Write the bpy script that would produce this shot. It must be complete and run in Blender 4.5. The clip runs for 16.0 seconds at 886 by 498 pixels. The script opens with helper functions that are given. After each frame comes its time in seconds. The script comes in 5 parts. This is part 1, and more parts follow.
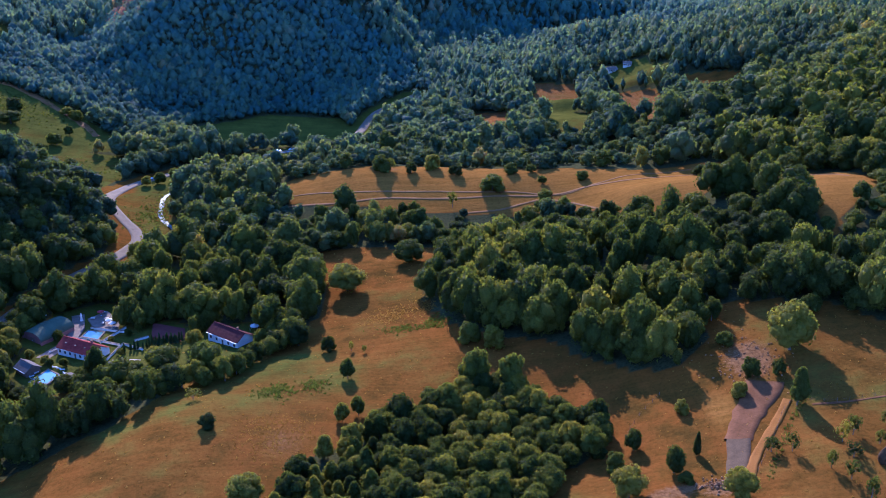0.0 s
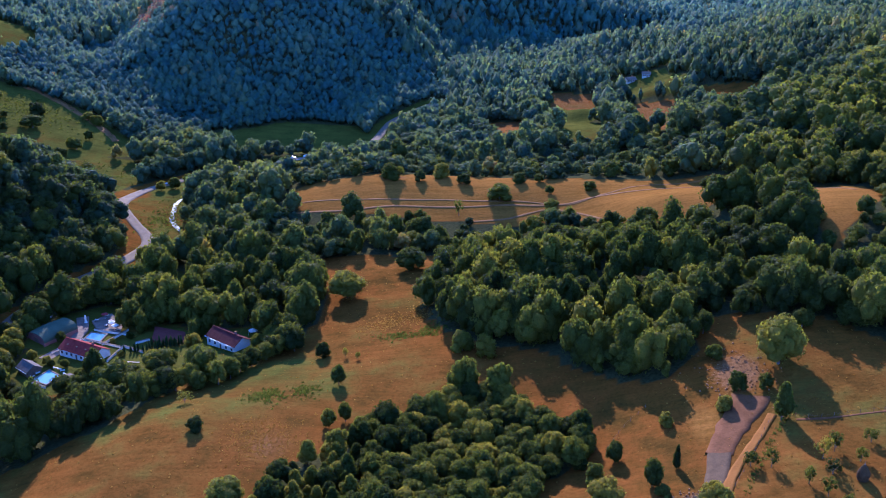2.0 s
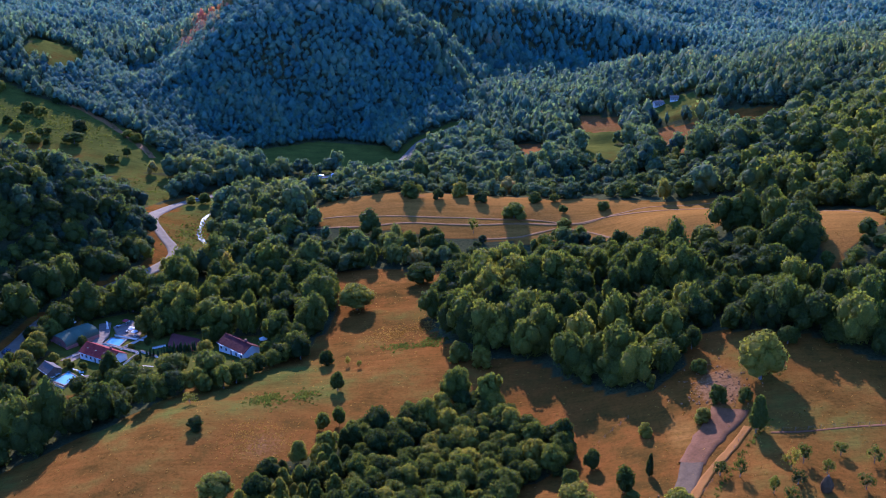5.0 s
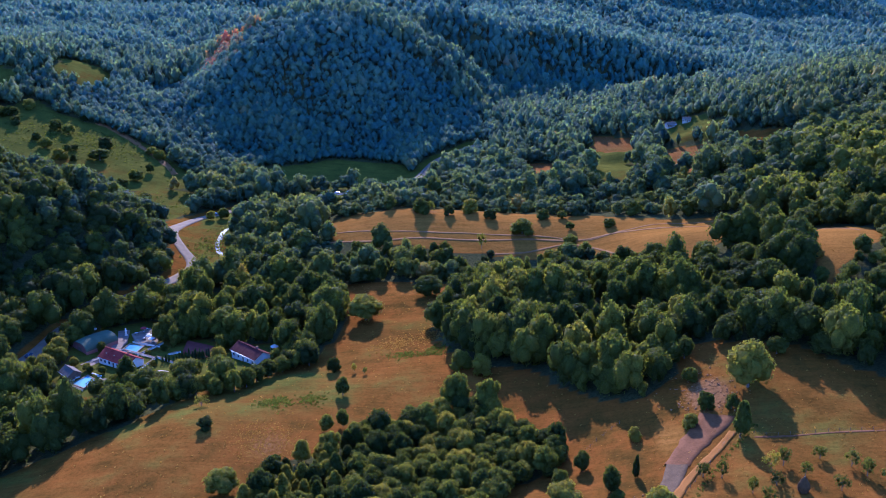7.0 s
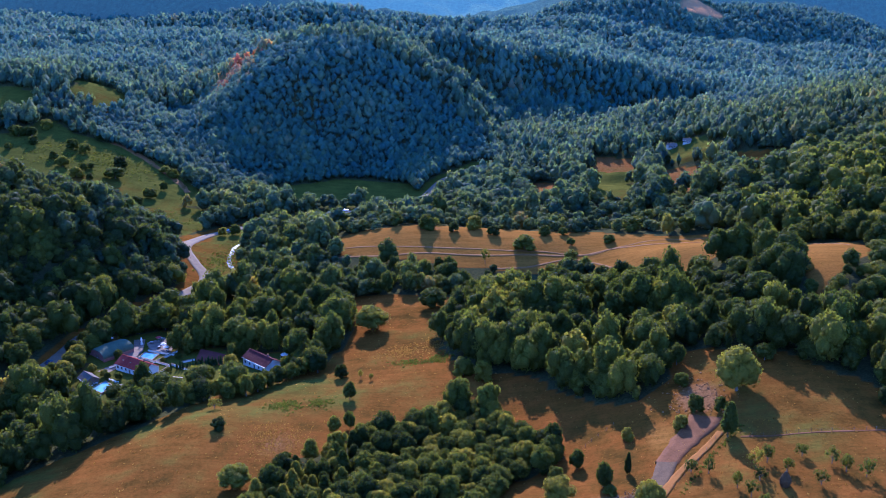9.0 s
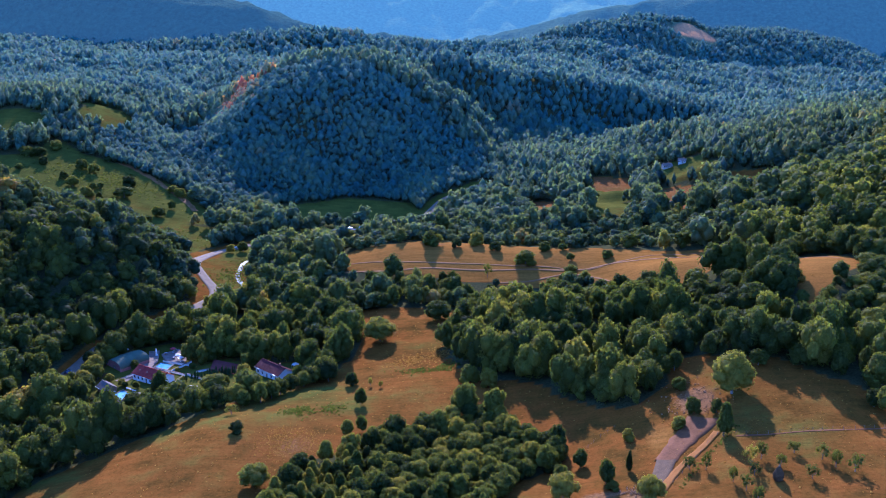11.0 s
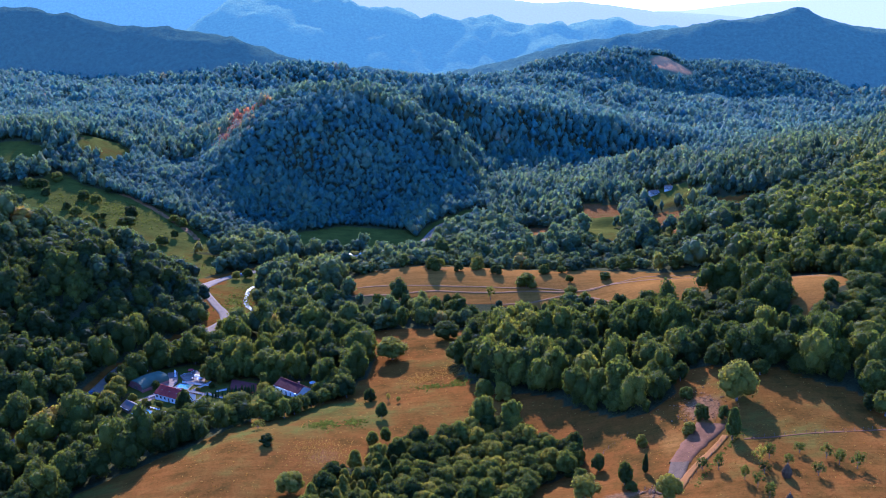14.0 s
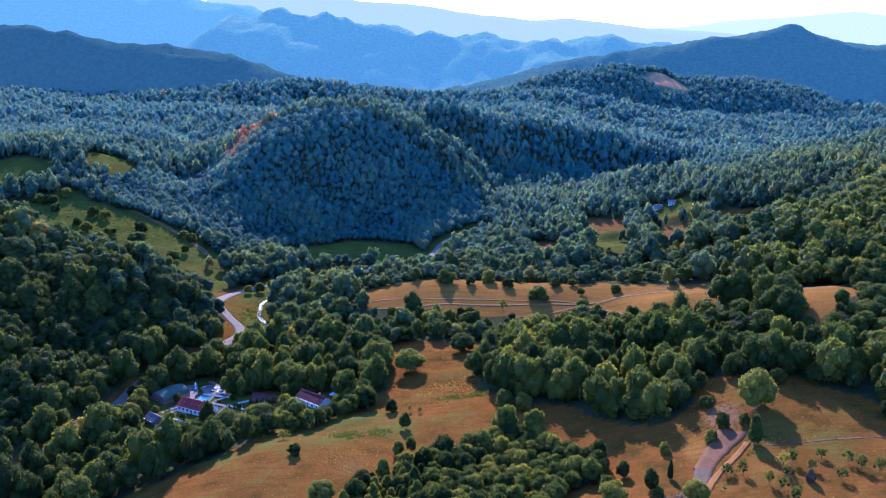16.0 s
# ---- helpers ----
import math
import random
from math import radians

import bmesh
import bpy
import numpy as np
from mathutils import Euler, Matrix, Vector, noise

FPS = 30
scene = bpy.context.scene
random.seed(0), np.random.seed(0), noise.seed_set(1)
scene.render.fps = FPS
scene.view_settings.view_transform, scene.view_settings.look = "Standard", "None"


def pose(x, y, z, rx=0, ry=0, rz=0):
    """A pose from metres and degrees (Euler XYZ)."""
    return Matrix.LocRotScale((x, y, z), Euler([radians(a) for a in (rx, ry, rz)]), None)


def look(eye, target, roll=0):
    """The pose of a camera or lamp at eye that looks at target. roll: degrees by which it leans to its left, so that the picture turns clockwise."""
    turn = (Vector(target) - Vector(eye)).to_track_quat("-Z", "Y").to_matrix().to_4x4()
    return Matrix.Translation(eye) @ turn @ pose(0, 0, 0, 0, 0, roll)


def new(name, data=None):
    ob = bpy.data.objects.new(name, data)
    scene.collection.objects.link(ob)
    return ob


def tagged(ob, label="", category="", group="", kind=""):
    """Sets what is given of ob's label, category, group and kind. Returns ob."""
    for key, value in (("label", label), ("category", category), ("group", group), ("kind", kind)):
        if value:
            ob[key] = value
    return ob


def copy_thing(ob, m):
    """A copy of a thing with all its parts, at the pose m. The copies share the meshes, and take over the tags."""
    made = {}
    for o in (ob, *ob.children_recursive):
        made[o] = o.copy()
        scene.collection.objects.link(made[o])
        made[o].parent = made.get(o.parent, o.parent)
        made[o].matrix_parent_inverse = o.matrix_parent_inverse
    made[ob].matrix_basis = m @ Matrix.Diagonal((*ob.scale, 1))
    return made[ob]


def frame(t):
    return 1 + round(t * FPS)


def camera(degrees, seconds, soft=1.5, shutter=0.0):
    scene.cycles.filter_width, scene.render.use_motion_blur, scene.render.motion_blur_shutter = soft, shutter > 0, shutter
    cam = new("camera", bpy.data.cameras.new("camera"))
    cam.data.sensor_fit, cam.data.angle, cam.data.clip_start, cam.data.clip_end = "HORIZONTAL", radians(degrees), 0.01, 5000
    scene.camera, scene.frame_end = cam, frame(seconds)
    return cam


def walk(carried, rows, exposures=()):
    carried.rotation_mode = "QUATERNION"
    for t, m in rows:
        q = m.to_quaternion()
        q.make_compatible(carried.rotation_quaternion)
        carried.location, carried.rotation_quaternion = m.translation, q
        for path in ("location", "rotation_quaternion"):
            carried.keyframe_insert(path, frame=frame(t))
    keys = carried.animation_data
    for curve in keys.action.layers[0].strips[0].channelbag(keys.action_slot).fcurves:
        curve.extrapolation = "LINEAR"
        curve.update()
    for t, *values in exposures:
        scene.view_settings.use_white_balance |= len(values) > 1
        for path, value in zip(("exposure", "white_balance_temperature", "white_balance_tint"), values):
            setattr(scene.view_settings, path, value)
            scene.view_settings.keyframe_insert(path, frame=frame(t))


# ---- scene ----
cam = camera(48.6, 16.0, soft=1.0)
METRES, EYE, TILT, LEAN, TURN = 140.0, 155.0, -21.9, 0.0, 0.0
ROWS = [
    (0.0, 0.0, 0.0, 0.0, 0.0, 0.0, -0.0),
    (0.5, 0.0257, 0.0006, 0.0016, 0.5, 0.09, -0.18),
    (1.0, 0.0525, -0.0009, 0.0024, 1.0, 0.18, -0.35),
    (1.5, 0.0795, -0.0044, 0.0028, 1.48, 0.3, -0.61),
    (2.0, 0.1066, -0.0105, 0.0022, 1.97, 0.45, -0.86),
    (2.5, 0.1333, -0.0189, 0.0009, 2.56, 0.62, -1.11),
    (3.0, 0.1598, -0.0294, -0.0016, 3.11, 0.81, -1.29),
    (3.5, 0.1858, -0.0423, -0.0054, 3.66, 1.03, -1.41),
    (4.0, 0.2087, -0.0565, -0.0099, 4.09, 1.23, -1.55),
    (6.5, 0.3121, -0.1671, -0.0452, 6.09, 2.66, -2.36),
    (7.0, 0.3257, -0.193, -0.0538, 6.36, 2.97, -2.47),
    (7.5, 0.337, -0.2212, -0.064, 6.55, 3.3, -2.57),
    (8.0, 0.3464, -0.2534, -0.0753, 6.7, 3.65, -2.66),
    (8.5, 0.3518, -0.2845, -0.0864, 6.78, 3.99, -2.7),
    (9.0, 0.3541, -0.3165, -0.0979, 6.79, 4.34, -2.69),
    (11.5, 0.3229, -0.4743, -0.1568, 6.37, 6.05, -2.52),
    (12.0, 0.3072, -0.5036, -0.1681, 6.16, 6.38, -2.44),
    (12.5, 0.2889, -0.5312, -0.1785, 5.88, 6.74, -2.34),
    (13.0, 0.2682, -0.5579, -0.1887, 5.61, 7.07, -2.2),
    (13.5, 0.2473, -0.5816, -0.1979, 5.33, 7.39, -2.05),
    (14.0, 0.2242, -0.6049, -0.2068, 5.1, 7.69, -1.91),
    (14.5, 0.1994, -0.6261, -0.2146, 4.95, 7.99, -1.82),
    (15.0, 0.1764, -0.643, -0.2209, 4.87, 8.24, -1.77),
    (15.5, 0.1545, -0.6567, -0.226, 4.76, 8.47, -1.7),
    (16.0, 0.1332, -0.6677, -0.2303, 4.64, 8.66, -1.66),
]
EXPOSURES = [(0.0, 1.82, 4110, 35), (5.0, 1.84, 4090, 35), (10.0, 1.95, 4030, 35), (16.0, 2.07, 3980, 35)]
walk(cam, [(t, pose(0, 0, EYE, TILT, LEAN, TURN) @ pose(METRES * x, METRES * y, METRES * z, 90 + pitch, roll, yaw)) for t, x, y, z, yaw, pitch, roll in ROWS], EXPOSURES)
# ---- light ----
SUN_EL, SUN_AZ = 26.5, -11.5      # degrees above the horizon, degrees right of the view's north (y)
sun_dir = Vector((math.sin(radians(SUN_AZ)) * math.cos(radians(SUN_EL)), math.cos(radians(SUN_AZ)) * math.cos(radians(SUN_EL)), math.sin(radians(SUN_EL))))
world = bpy.data.worlds.new("sky")
scene.world = world
world.use_nodes = True
wt = world.node_tree
wt.nodes.clear()
sky = wt.nodes.new("ShaderNodeTexSky")
sky.sky_type = "NISHITA"
sky.sun_disc = False
sky.sun_elevation, sky.sun_rotation = radians(SUN_EL), radians(SUN_AZ)
sky.air_density, sky.dust_density, sky.ozone_density = 1.0, 0.1, 5.0
bg = wt.nodes.new("ShaderNodeBackground")
bg.inputs["Strength"].default_value = 0.15
wo = wt.nodes.new("ShaderNodeOutputWorld")
wt.links.new(sky.outputs[0], bg.inputs["Color"])
wt.links.new(bg.outputs[0], wo.inputs["Surface"])
sun = new("sun", bpy.data.lights.new("sun", "SUN"))
sun.data.energy, sun.data.angle, sun.data.color = 4.4, radians(0.55), (1.0, 0.75, 0.43)
sun.matrix_world = look(sun_dir * 900, (0, 0, 0))
# ---- materials ----
def material(name):
    m = bpy.data.materials.new(name)
    m.use_nodes = True
    nt = m.node_tree
    nt.nodes.clear()
    return m, nt


def node(nt, kind, **values):
    n = nt.nodes.new("ShaderNode" + kind)
    for key, value in values.items():
        n.inputs[key.replace("_", " ")].default_value = value
    return n


def noise_tex(nt, scale, detail=4.0, rough=0.55, coords="Object"):
    tc = nt.nodes.new("ShaderNodeTexCoord")
    n = node(nt, "TexNoise", Scale=scale, Detail=detail, Roughness=rough)
    nt.links.new(tc.outputs[coords], n.inputs["Vector"])
    return n.outputs["Fac"]


def ramp(nt, fac, stops):
    r = nt.nodes.new("ShaderNodeValToRGB")
    el = r.color_ramp.elements
    while len(el) < len(stops):
        el.new(0.5)
    for e, (p, c) in zip(el, stops):
        e.position, e.color = p, (*c, 1)
    nt.links.new(fac, r.inputs["Fac"])
    return r.outputs["Color"]


def mix(nt, fac, a, b, mode="MIX"):
    n = nt.nodes.new("ShaderNodeMix")
    n.data_type, n.blend_type = "RGBA", mode
    for value, slot in ((fac, n.inputs[0]), (a, n.inputs[6]), (b, n.inputs[7])):
        if isinstance(value, bpy.types.NodeSocket):
            nt.links.new(value, slot)
        else:
            slot.default_value = value if isinstance(value, float) else (*value, 1)
    return n.outputs[2]


def calc(nt, op, a, b=0.0):
    n = nt.nodes.new("ShaderNodeMath")
    n.operation = op
    for value, slot in ((a, n.inputs[0]), (b, n.inputs[1])):
        if isinstance(value, bpy.types.NodeSocket):
            nt.links.new(value, slot)
        else:
            slot.default_value = value
    return n.outputs[0]


def smooth(nt, fac, lo, hi):
    n = nt.nodes.new("ShaderNodeMapRange")
    n.interpolation_type = "SMOOTHSTEP"
    n.inputs["From Min"].default_value, n.inputs["From Max"].default_value = lo, hi
    nt.links.new(fac, n.inputs["Value"])
    return n.outputs["Result"]


def attribute(nt, name):
    a = nt.nodes.new("ShaderNodeAttribute")
    a.attribute_name = name
    return a.outputs["Fac"]


def surface(nt, colour, rough=0.9, metal=0.0, bump=None, strength=0.3, distance=0.1):
    p = node(nt, "BsdfPrincipled", Roughness=rough, Metallic=metal)
    if rough > 0.7:
        p.inputs["Specular IOR Level"].default_value = 0.15 if rough < 0.9 else 0.05
    if isinstance(colour, bpy.types.NodeSocket):
        nt.links.new(colour, p.inputs["Base Color"])
    else:
        p.inputs["Base Color"].default_value = (*colour, 1)
    if bump is not None:
        b = node(nt, "Bump", Strength=strength, Distance=distance)
        nt.links.new(bump, b.inputs["Height"])
        nt.links.new(b.outputs[0], p.inputs["Normal"])
    o = nt.nodes.new("ShaderNodeOutputMaterial")
    nt.links.new(p.outputs[0], o.inputs["Surface"])
    return p


def worn(name, a, b, scale=0.6, rough=0.85, metal=0.0, fine=8.0, strength=0.3):
    """Two tones in broad stains, and a fine grain."""
    m, nt = material(name)
    broad = ramp(nt, noise_tex(nt, scale), [(0.35, a), (0.68, b)])
    grain = noise_tex(nt, fine, 3.0)
    col = mix(nt, 0.25, broad, ramp(nt, grain, [(0.3, tuple(v * 0.6 for v in a)), (0.7, tuple(min(1, v * 1.25) for v in b))]))
    surface(nt, col, rough, metal, grain, strength, 0.03)
    return m


def foliage(name, stops, single, translucent=0.45, through_leaf=(3.6, 3.1, 0.7), haze_tint=None):
    """Leaves: the tone of each tree from its own random value, and light that comes through the blades."""
    m, nt = material(name)
    if single:
        info = nt.nodes.new("ShaderNodeObjectInfo")
        tone = info.outputs["Random"]
    else:
        tone = attribute(nt, "tone")
    isl = nt.nodes.new("ShaderNodeNewGeometry").outputs["Random Per Island"]
    fine = noise_tex(nt, 14.0 if single else 1.5, 3.0)
    t = calc(nt, "ADD", tone, calc(nt, "MULTIPLY", calc(nt, "SUBTRACT", fine, 0.5), 0.5))
    t = calc(nt, "ADD", t, calc(nt, "MULTIPLY", calc(nt, "SUBTRACT", isl, 0.5), 0.09))
    col = ramp(nt, t, stops)
    through_col = through_leaf
    if haze_tint:
        # bluish haze of distance, painted into the leaf colour by degrees
        col = mix(nt, attribute(nt, "haze_tint"), col, ramp(nt, t, haze_tint))
        through_col = mix(nt, attribute(nt, "haze_tint"), through_leaf, (1.5, 1.6, 1.1))
    p = node(nt, "BsdfPrincipled", Roughness=0.8)
    p.inputs["Specular IOR Level"].default_value = 0.04
    tr = nt.nodes.new("ShaderNodeBsdfTranslucent")
    nt.links.new(col, p.inputs["Base Color"])
    nt.links.new(mix(nt, 1.0, col, through_col, "MULTIPLY"), tr.inputs["Color"])
    ms = node(nt, "MixShader", Fac=translucent)
    leafy = node(nt, "Bump", Strength=0.9, Distance=0.45)
    nt.links.new(noise_tex(nt, 14.0 if single else 1.6, 5.0, 0.75), leafy.inputs["Height"])
    nt.links.new(leafy.outputs[0], p.inputs["Normal"])
    nt.links.new(leafy.outputs[0], tr.inputs["Normal"])
    nt.links.new(p.outputs[0], ms.inputs[1])
    nt.links.new(tr.outputs[0], ms.inputs[2])
    o = nt.nodes.new("ShaderNodeOutputMaterial")
    nt.links.new(ms.outputs[0], o.inputs["Surface"])
    return m


GREENS = [(0.0, (0.023, 0.028, 0.007)), (0.3, (0.048, 0.053, 0.009)), (0.55, (0.088, 0.085, 0.012)), (0.75, (0.138, 0.112, 0.014)), (0.87, (0.21, 0.10, 0.018)), (1.0, (0.25, 0.055, 0.018))]
# paler, bluer leaf colours that stand in for haze over far trees
HAZED_GREENS = [(0.0, (0.068, 0.108, 0.101)), (0.3, (0.083, 0.132, 0.113)), (0.55, (0.105, 0.156, 0.115)), (0.75, (0.135, 0.170, 0.110)), (0.87, (0.25, 0.14, 0.08)), (1.0, (0.36, 0.12, 0.07))]
leaves = foliage("leaves", [(p * 1.3, c) for p, c in GREENS[:4]], True, 0.4, (2.7, 2.7, 0.6))
leaves_wood = foliage("woodland_leaves", GREENS, False, 0.4, (2.7, 2.7, 0.6), HAZED_GREENS)
bark = worn("bark", (0.10, 0.075, 0.055), (0.16, 0.13, 0.10), 2.0, 0.95)


def make_ground():
    m, nt = material("meadow_ground")
    big = noise_tex(nt, 0.012, 5.0, 0.6)
    mid = noise_tex(nt, 0.07, 5.0, 0.65)
    tc = nt.nodes.new("ShaderNodeTexCoord")
    mp = nt.nodes.new("ShaderNodeMapping")
    mp.inputs["Rotation"].default_value, mp.inputs["Scale"].default_value = (0, 0, radians(24)), (0.035, 0.42, 0.1)
    streak_tex = node(nt, "TexNoise", Scale=1.0, Detail=4.0, Roughness=0.6, Distortion=0.6)
    nt.links.new(tc.outputs["Object"], mp.inputs["Vector"])
    nt.links.new(mp.outputs[0], streak_tex.inputs["Vector"])
    streak = streak_tex.outputs["Fac"]
    fine = noise_tex(nt, 0.9, 6.0, 0.7)
    dry = ramp(nt, mid, [(0.3, (0.052, 0.029, 0.005)), (0.42, (0.090, 0.040, 0.006)), (0.56, (0.121, 0.046, 0.007)), (0.72, (0.158, 0.052, 0.008))])
    lush = ramp(nt, mid, [(0.3, (0.040, 0.043, 0.007)), (0.7, (0.076, 0.069, 0.010))])
    g = smooth(nt, calc(nt, "ADD", calc(nt, "ADD", attribute(nt, "lush"), calc(nt, "MULTIPLY", calc(nt, "SUBTRACT", big, 0.5), 2.6)), calc(nt, "MULTIPLY", calc(nt, "SUBTRACT", mid, 0.5), 1.8)), 0.04, 0.85)
    col = mix(nt, g, dry, lush)
    # mown and trodden lines along the slope
    col = mix(nt, 0.35, col, ramp(nt, streak, [(0.32, (0.62, 0.66, 0.6)), (0.5, (1.0, 1.0, 1.0)), (0.68, (1.35, 1.28, 1.15))]), "MULTIPLY")
    col = mix(nt, smooth(nt, calc(nt, "ADD", attribute(nt, "pale"), calc(nt, "MULTIPLY", calc(nt, "SUBTRACT", mid, 0.5), 0.8)), 0.2, 0.9), col, ramp(nt, streak, [(0.3, (0.125, 0.060, 0.009)), (0.55, (0.160, 0.074, 0.012)), (0.75, (0.185, 0.080, 0.014))]))
    earth = ramp(nt, fine, [(0.3, (0.10, 0.05, 0.016)), (0.7, (0.155, 0.078, 0.028))])
    b = smooth(nt, calc(nt, "ADD", attribute(nt, "bare"), calc(nt, "MULTIPLY", calc(nt, "SUBTRACT", fine, 0.5), 0.9)), 0.35, 0.7)
    col = mix(nt, b, col, earth)
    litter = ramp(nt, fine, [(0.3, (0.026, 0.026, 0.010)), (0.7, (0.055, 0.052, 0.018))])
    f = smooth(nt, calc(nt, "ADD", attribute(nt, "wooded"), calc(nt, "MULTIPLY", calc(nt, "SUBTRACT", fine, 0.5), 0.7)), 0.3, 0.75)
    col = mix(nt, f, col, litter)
    tuft = ramp(nt, fine, [(0.3, (0.6, 0.6, 0.55)), (0.5, (1.0, 1.0, 1.0)), (0.75, (1.25, 1.2, 1.1))])
    col = mix(nt, 0.75, col, tuft, "MULTIPLY")
    p = surface(nt, col, 1.0, 0.0, calc(nt, "ADD", fine, calc(nt, "MULTIPLY", mid, 2.0)), 0.5, 0.6)
    p.inputs["Specular IOR Level"].default_value = 0.0
    return m


ground_mat = make_ground()
asphalt = worn("asphalt", (0.13, 0.092, 0.052), (0.17, 0.124, 0.074), 0.3, 0.95)
gravel = worn("gravel", (0.070, 0.043, 0.019), (0.100, 0.062, 0.028), 0.5, 0.95, fine=2.5, strength=0.6)
dirt = worn("dirt_track", (0.14, 0.066, 0.018), (0.18, 0.088, 0.026), 0.25, 0.95, fine=1.5)
sand = worn("sandy_bank", (0.15, 0.060, 0.007), (0.20, 0.082, 0.012), 0.2, 0.95, fine=1.5)

pink_earth = worn("reddish_earth", (0.085, 0.036, 0.011), (0.13, 0.056, 0.019), 0.3, 0.95, fine=1.5)


def make_water(name, colour, rough):
    m, nt = material(name)
    surface(nt, colour, rough, 0.0, noise_tex(nt, 3.0, 3.0), 0.12, 0.05)
    return m


river_water = make_water("river_water", (0.05, 0.05, 0.04), 0.7)


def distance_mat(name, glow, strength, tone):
    """Far hills: an emitted glow stands in for kilometres of bright air."""
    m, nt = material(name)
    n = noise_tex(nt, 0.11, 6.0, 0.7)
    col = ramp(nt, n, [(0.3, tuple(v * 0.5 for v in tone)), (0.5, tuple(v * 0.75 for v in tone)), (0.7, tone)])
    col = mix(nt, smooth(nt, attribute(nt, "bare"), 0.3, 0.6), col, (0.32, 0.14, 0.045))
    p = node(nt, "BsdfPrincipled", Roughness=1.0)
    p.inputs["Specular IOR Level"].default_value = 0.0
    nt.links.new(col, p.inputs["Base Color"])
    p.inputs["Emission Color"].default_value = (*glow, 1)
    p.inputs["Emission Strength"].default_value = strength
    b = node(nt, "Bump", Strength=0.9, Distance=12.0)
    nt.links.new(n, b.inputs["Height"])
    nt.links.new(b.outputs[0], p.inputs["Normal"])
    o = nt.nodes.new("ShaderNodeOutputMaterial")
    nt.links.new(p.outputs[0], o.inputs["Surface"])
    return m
# ---- the lie of the land ----
HILLS = []


def hill(x, y, rx, ry, height, turn=0.0, power=1.0):
    """A rise (or, with a minus, a hollow) with its top at x, y."""
    HILLS.append((x, y, rx, ry, height, math.cos(radians(turn)), math.sin(radians(turn)), power))


hill(-189, 915, 140, 140, 91.4, power=1.4)
hill(-330, 480, 95, 95, 62.1)
hill(-235, 420, 55, 80, -0.8, turn=-20)
hill(-225, 470, 32, 45, 33.1)
hill(-260, 475, 40, 40, -4.8)
hill(-300, 330, 80, 100, 31.4)
hill(-430, 850, 150, 150, 36.0)
hill(-330, 680, 90, 70, 5.6)
hill(-420, 720, 120, 100, 10.8)
hill(-620, 1200, 260, 260, 24.8)
hill(130, 240, 110, 90, 21.6)
hill(-60, 240, 110, 80, 9.9)
hill(10, 330, 60, 60, 8.2)
hill(130, 330, 70, 60, 21.9)
hill(60, 400, 60, 45, 16.4)
hill(160, 420, 60, 55, 28.2)
hill(240, 480, 90, 90, 12.6)
hill(235, 590, 90, 80, 24.2)
hill(60, 525, 80, 45, 17.6)
hill(-50, 540, 60, 50, 14.6)
hill(60, 660, 80, 55, 12.6)
hill(225, 820, 90, 80, 36.7)
hill(300, 880, 120, 120, 8.7)
hill(300, 720, 110, 90, 12.1)
hill(150, 760, 50, 50, -0.7)
hill(200, 1140, 160, 120, 16.9)
hill(-30, 1200, 180, 150, 44.9)
hill(-400, 1300, 250, 200, 37.3)
hill(420, 1000, 160, 160, 39.7)
hill(100, 80, 140, 120, 17.0)
hill(-35, 430, 50, 50, 5.7)
hill(-170, 460, 60, 120, -6.4)
hill(-60, 690, 120, 60, -6.6)
hill(520, 560, 230, 300, 115.2)
hill(330, 340, 110, 110, 43.3)
hill(330, 60, 200, 170, 42.1)
hill(-470, 520, 130, 120, 24.5)
hill(-10, 1400, 160, 140, 41.4)
hill(60, 840, 70, 60, 9.8)
hill(140, 620, 60, 50, 7.9)
hill(215, 480, 40, 45, 1.5)
hill(-380, 1640, 280, 120, 68.0)
hill(60, 1620, 200, 120, 49.6)
hill(520, 1560, 260, 160, 10.0)
hill(-900, 1500, 300, 300, 58.6)
hill(-760, 800, 200, 220, 87.0)
hill(700, 1050, 200, 200, 63.9)
hill(-460, 1010, 140, 120, 24.4)
hill(-60, 60, 200, 180, 6.0)
hill(-75, 275, 45, 40, 5.3)
hill(110, 474, 40, 28, 13.6)
hill(-180, 260, 60, 70, -11.2)
hill(20, 260, 60, 50, -8.3)
hill(-220, 590, 70, 60, -4.6)
hill(-185, 790, 70, 45, -8.9)
hill(-340, 570, 60, 40, -29.1)
hill(-235, 468, 26, 30, -8)
# the mountain, its spur and the ridge behind it
hill(-179, 904, 60, 55, 3.5)
hill(-114, 920, 50, 42, 7.8)
hill(-75, 918, 40, 40, 10.2)
hill(-45, 918, 34, 38, 13.8)
hill(-6, 925, 40, 40, -1.4)
hill(-266, 870, 45, 45, -0.9)
hill(-266, 930, 60, 55, -8.1)
hill(-308, 858, 42, 45, -20.1)
hill(-448, 842, 90, 80, 15.9)
hill(-427, 933, 70, 60, -14.7)
hill(-120, 1010, 90, 60, 6.4)
hill(149, 922, 60, 55, 19.2)
hill(-120, 830, 60, 50, 0.3)
hill(-220, 820, 60, 50, -0.8)
hill(-60, 850, 50, 50, 6.9)
hill(60, 900, 60, 50, 2.0)
hill(-75, 1030, 60, 36, 24.7, turn=25)
hill(-42, 1038, 60, 32, 23.8, turn=30)
hill(18, 1080, 60, 32, 30.7, turn=36)
hill(82, 1124, 60, 32, 9.4, turn=36)
hill(152, 1174, 60, 32, 2.7, turn=30)
hill(248, 1192, 70, 36, -5.7, turn=10)
hill(20, 985, 60, 34, 5.9, turn=36)
hill(90, 1030, 60, 34, -9.5, turn=36)
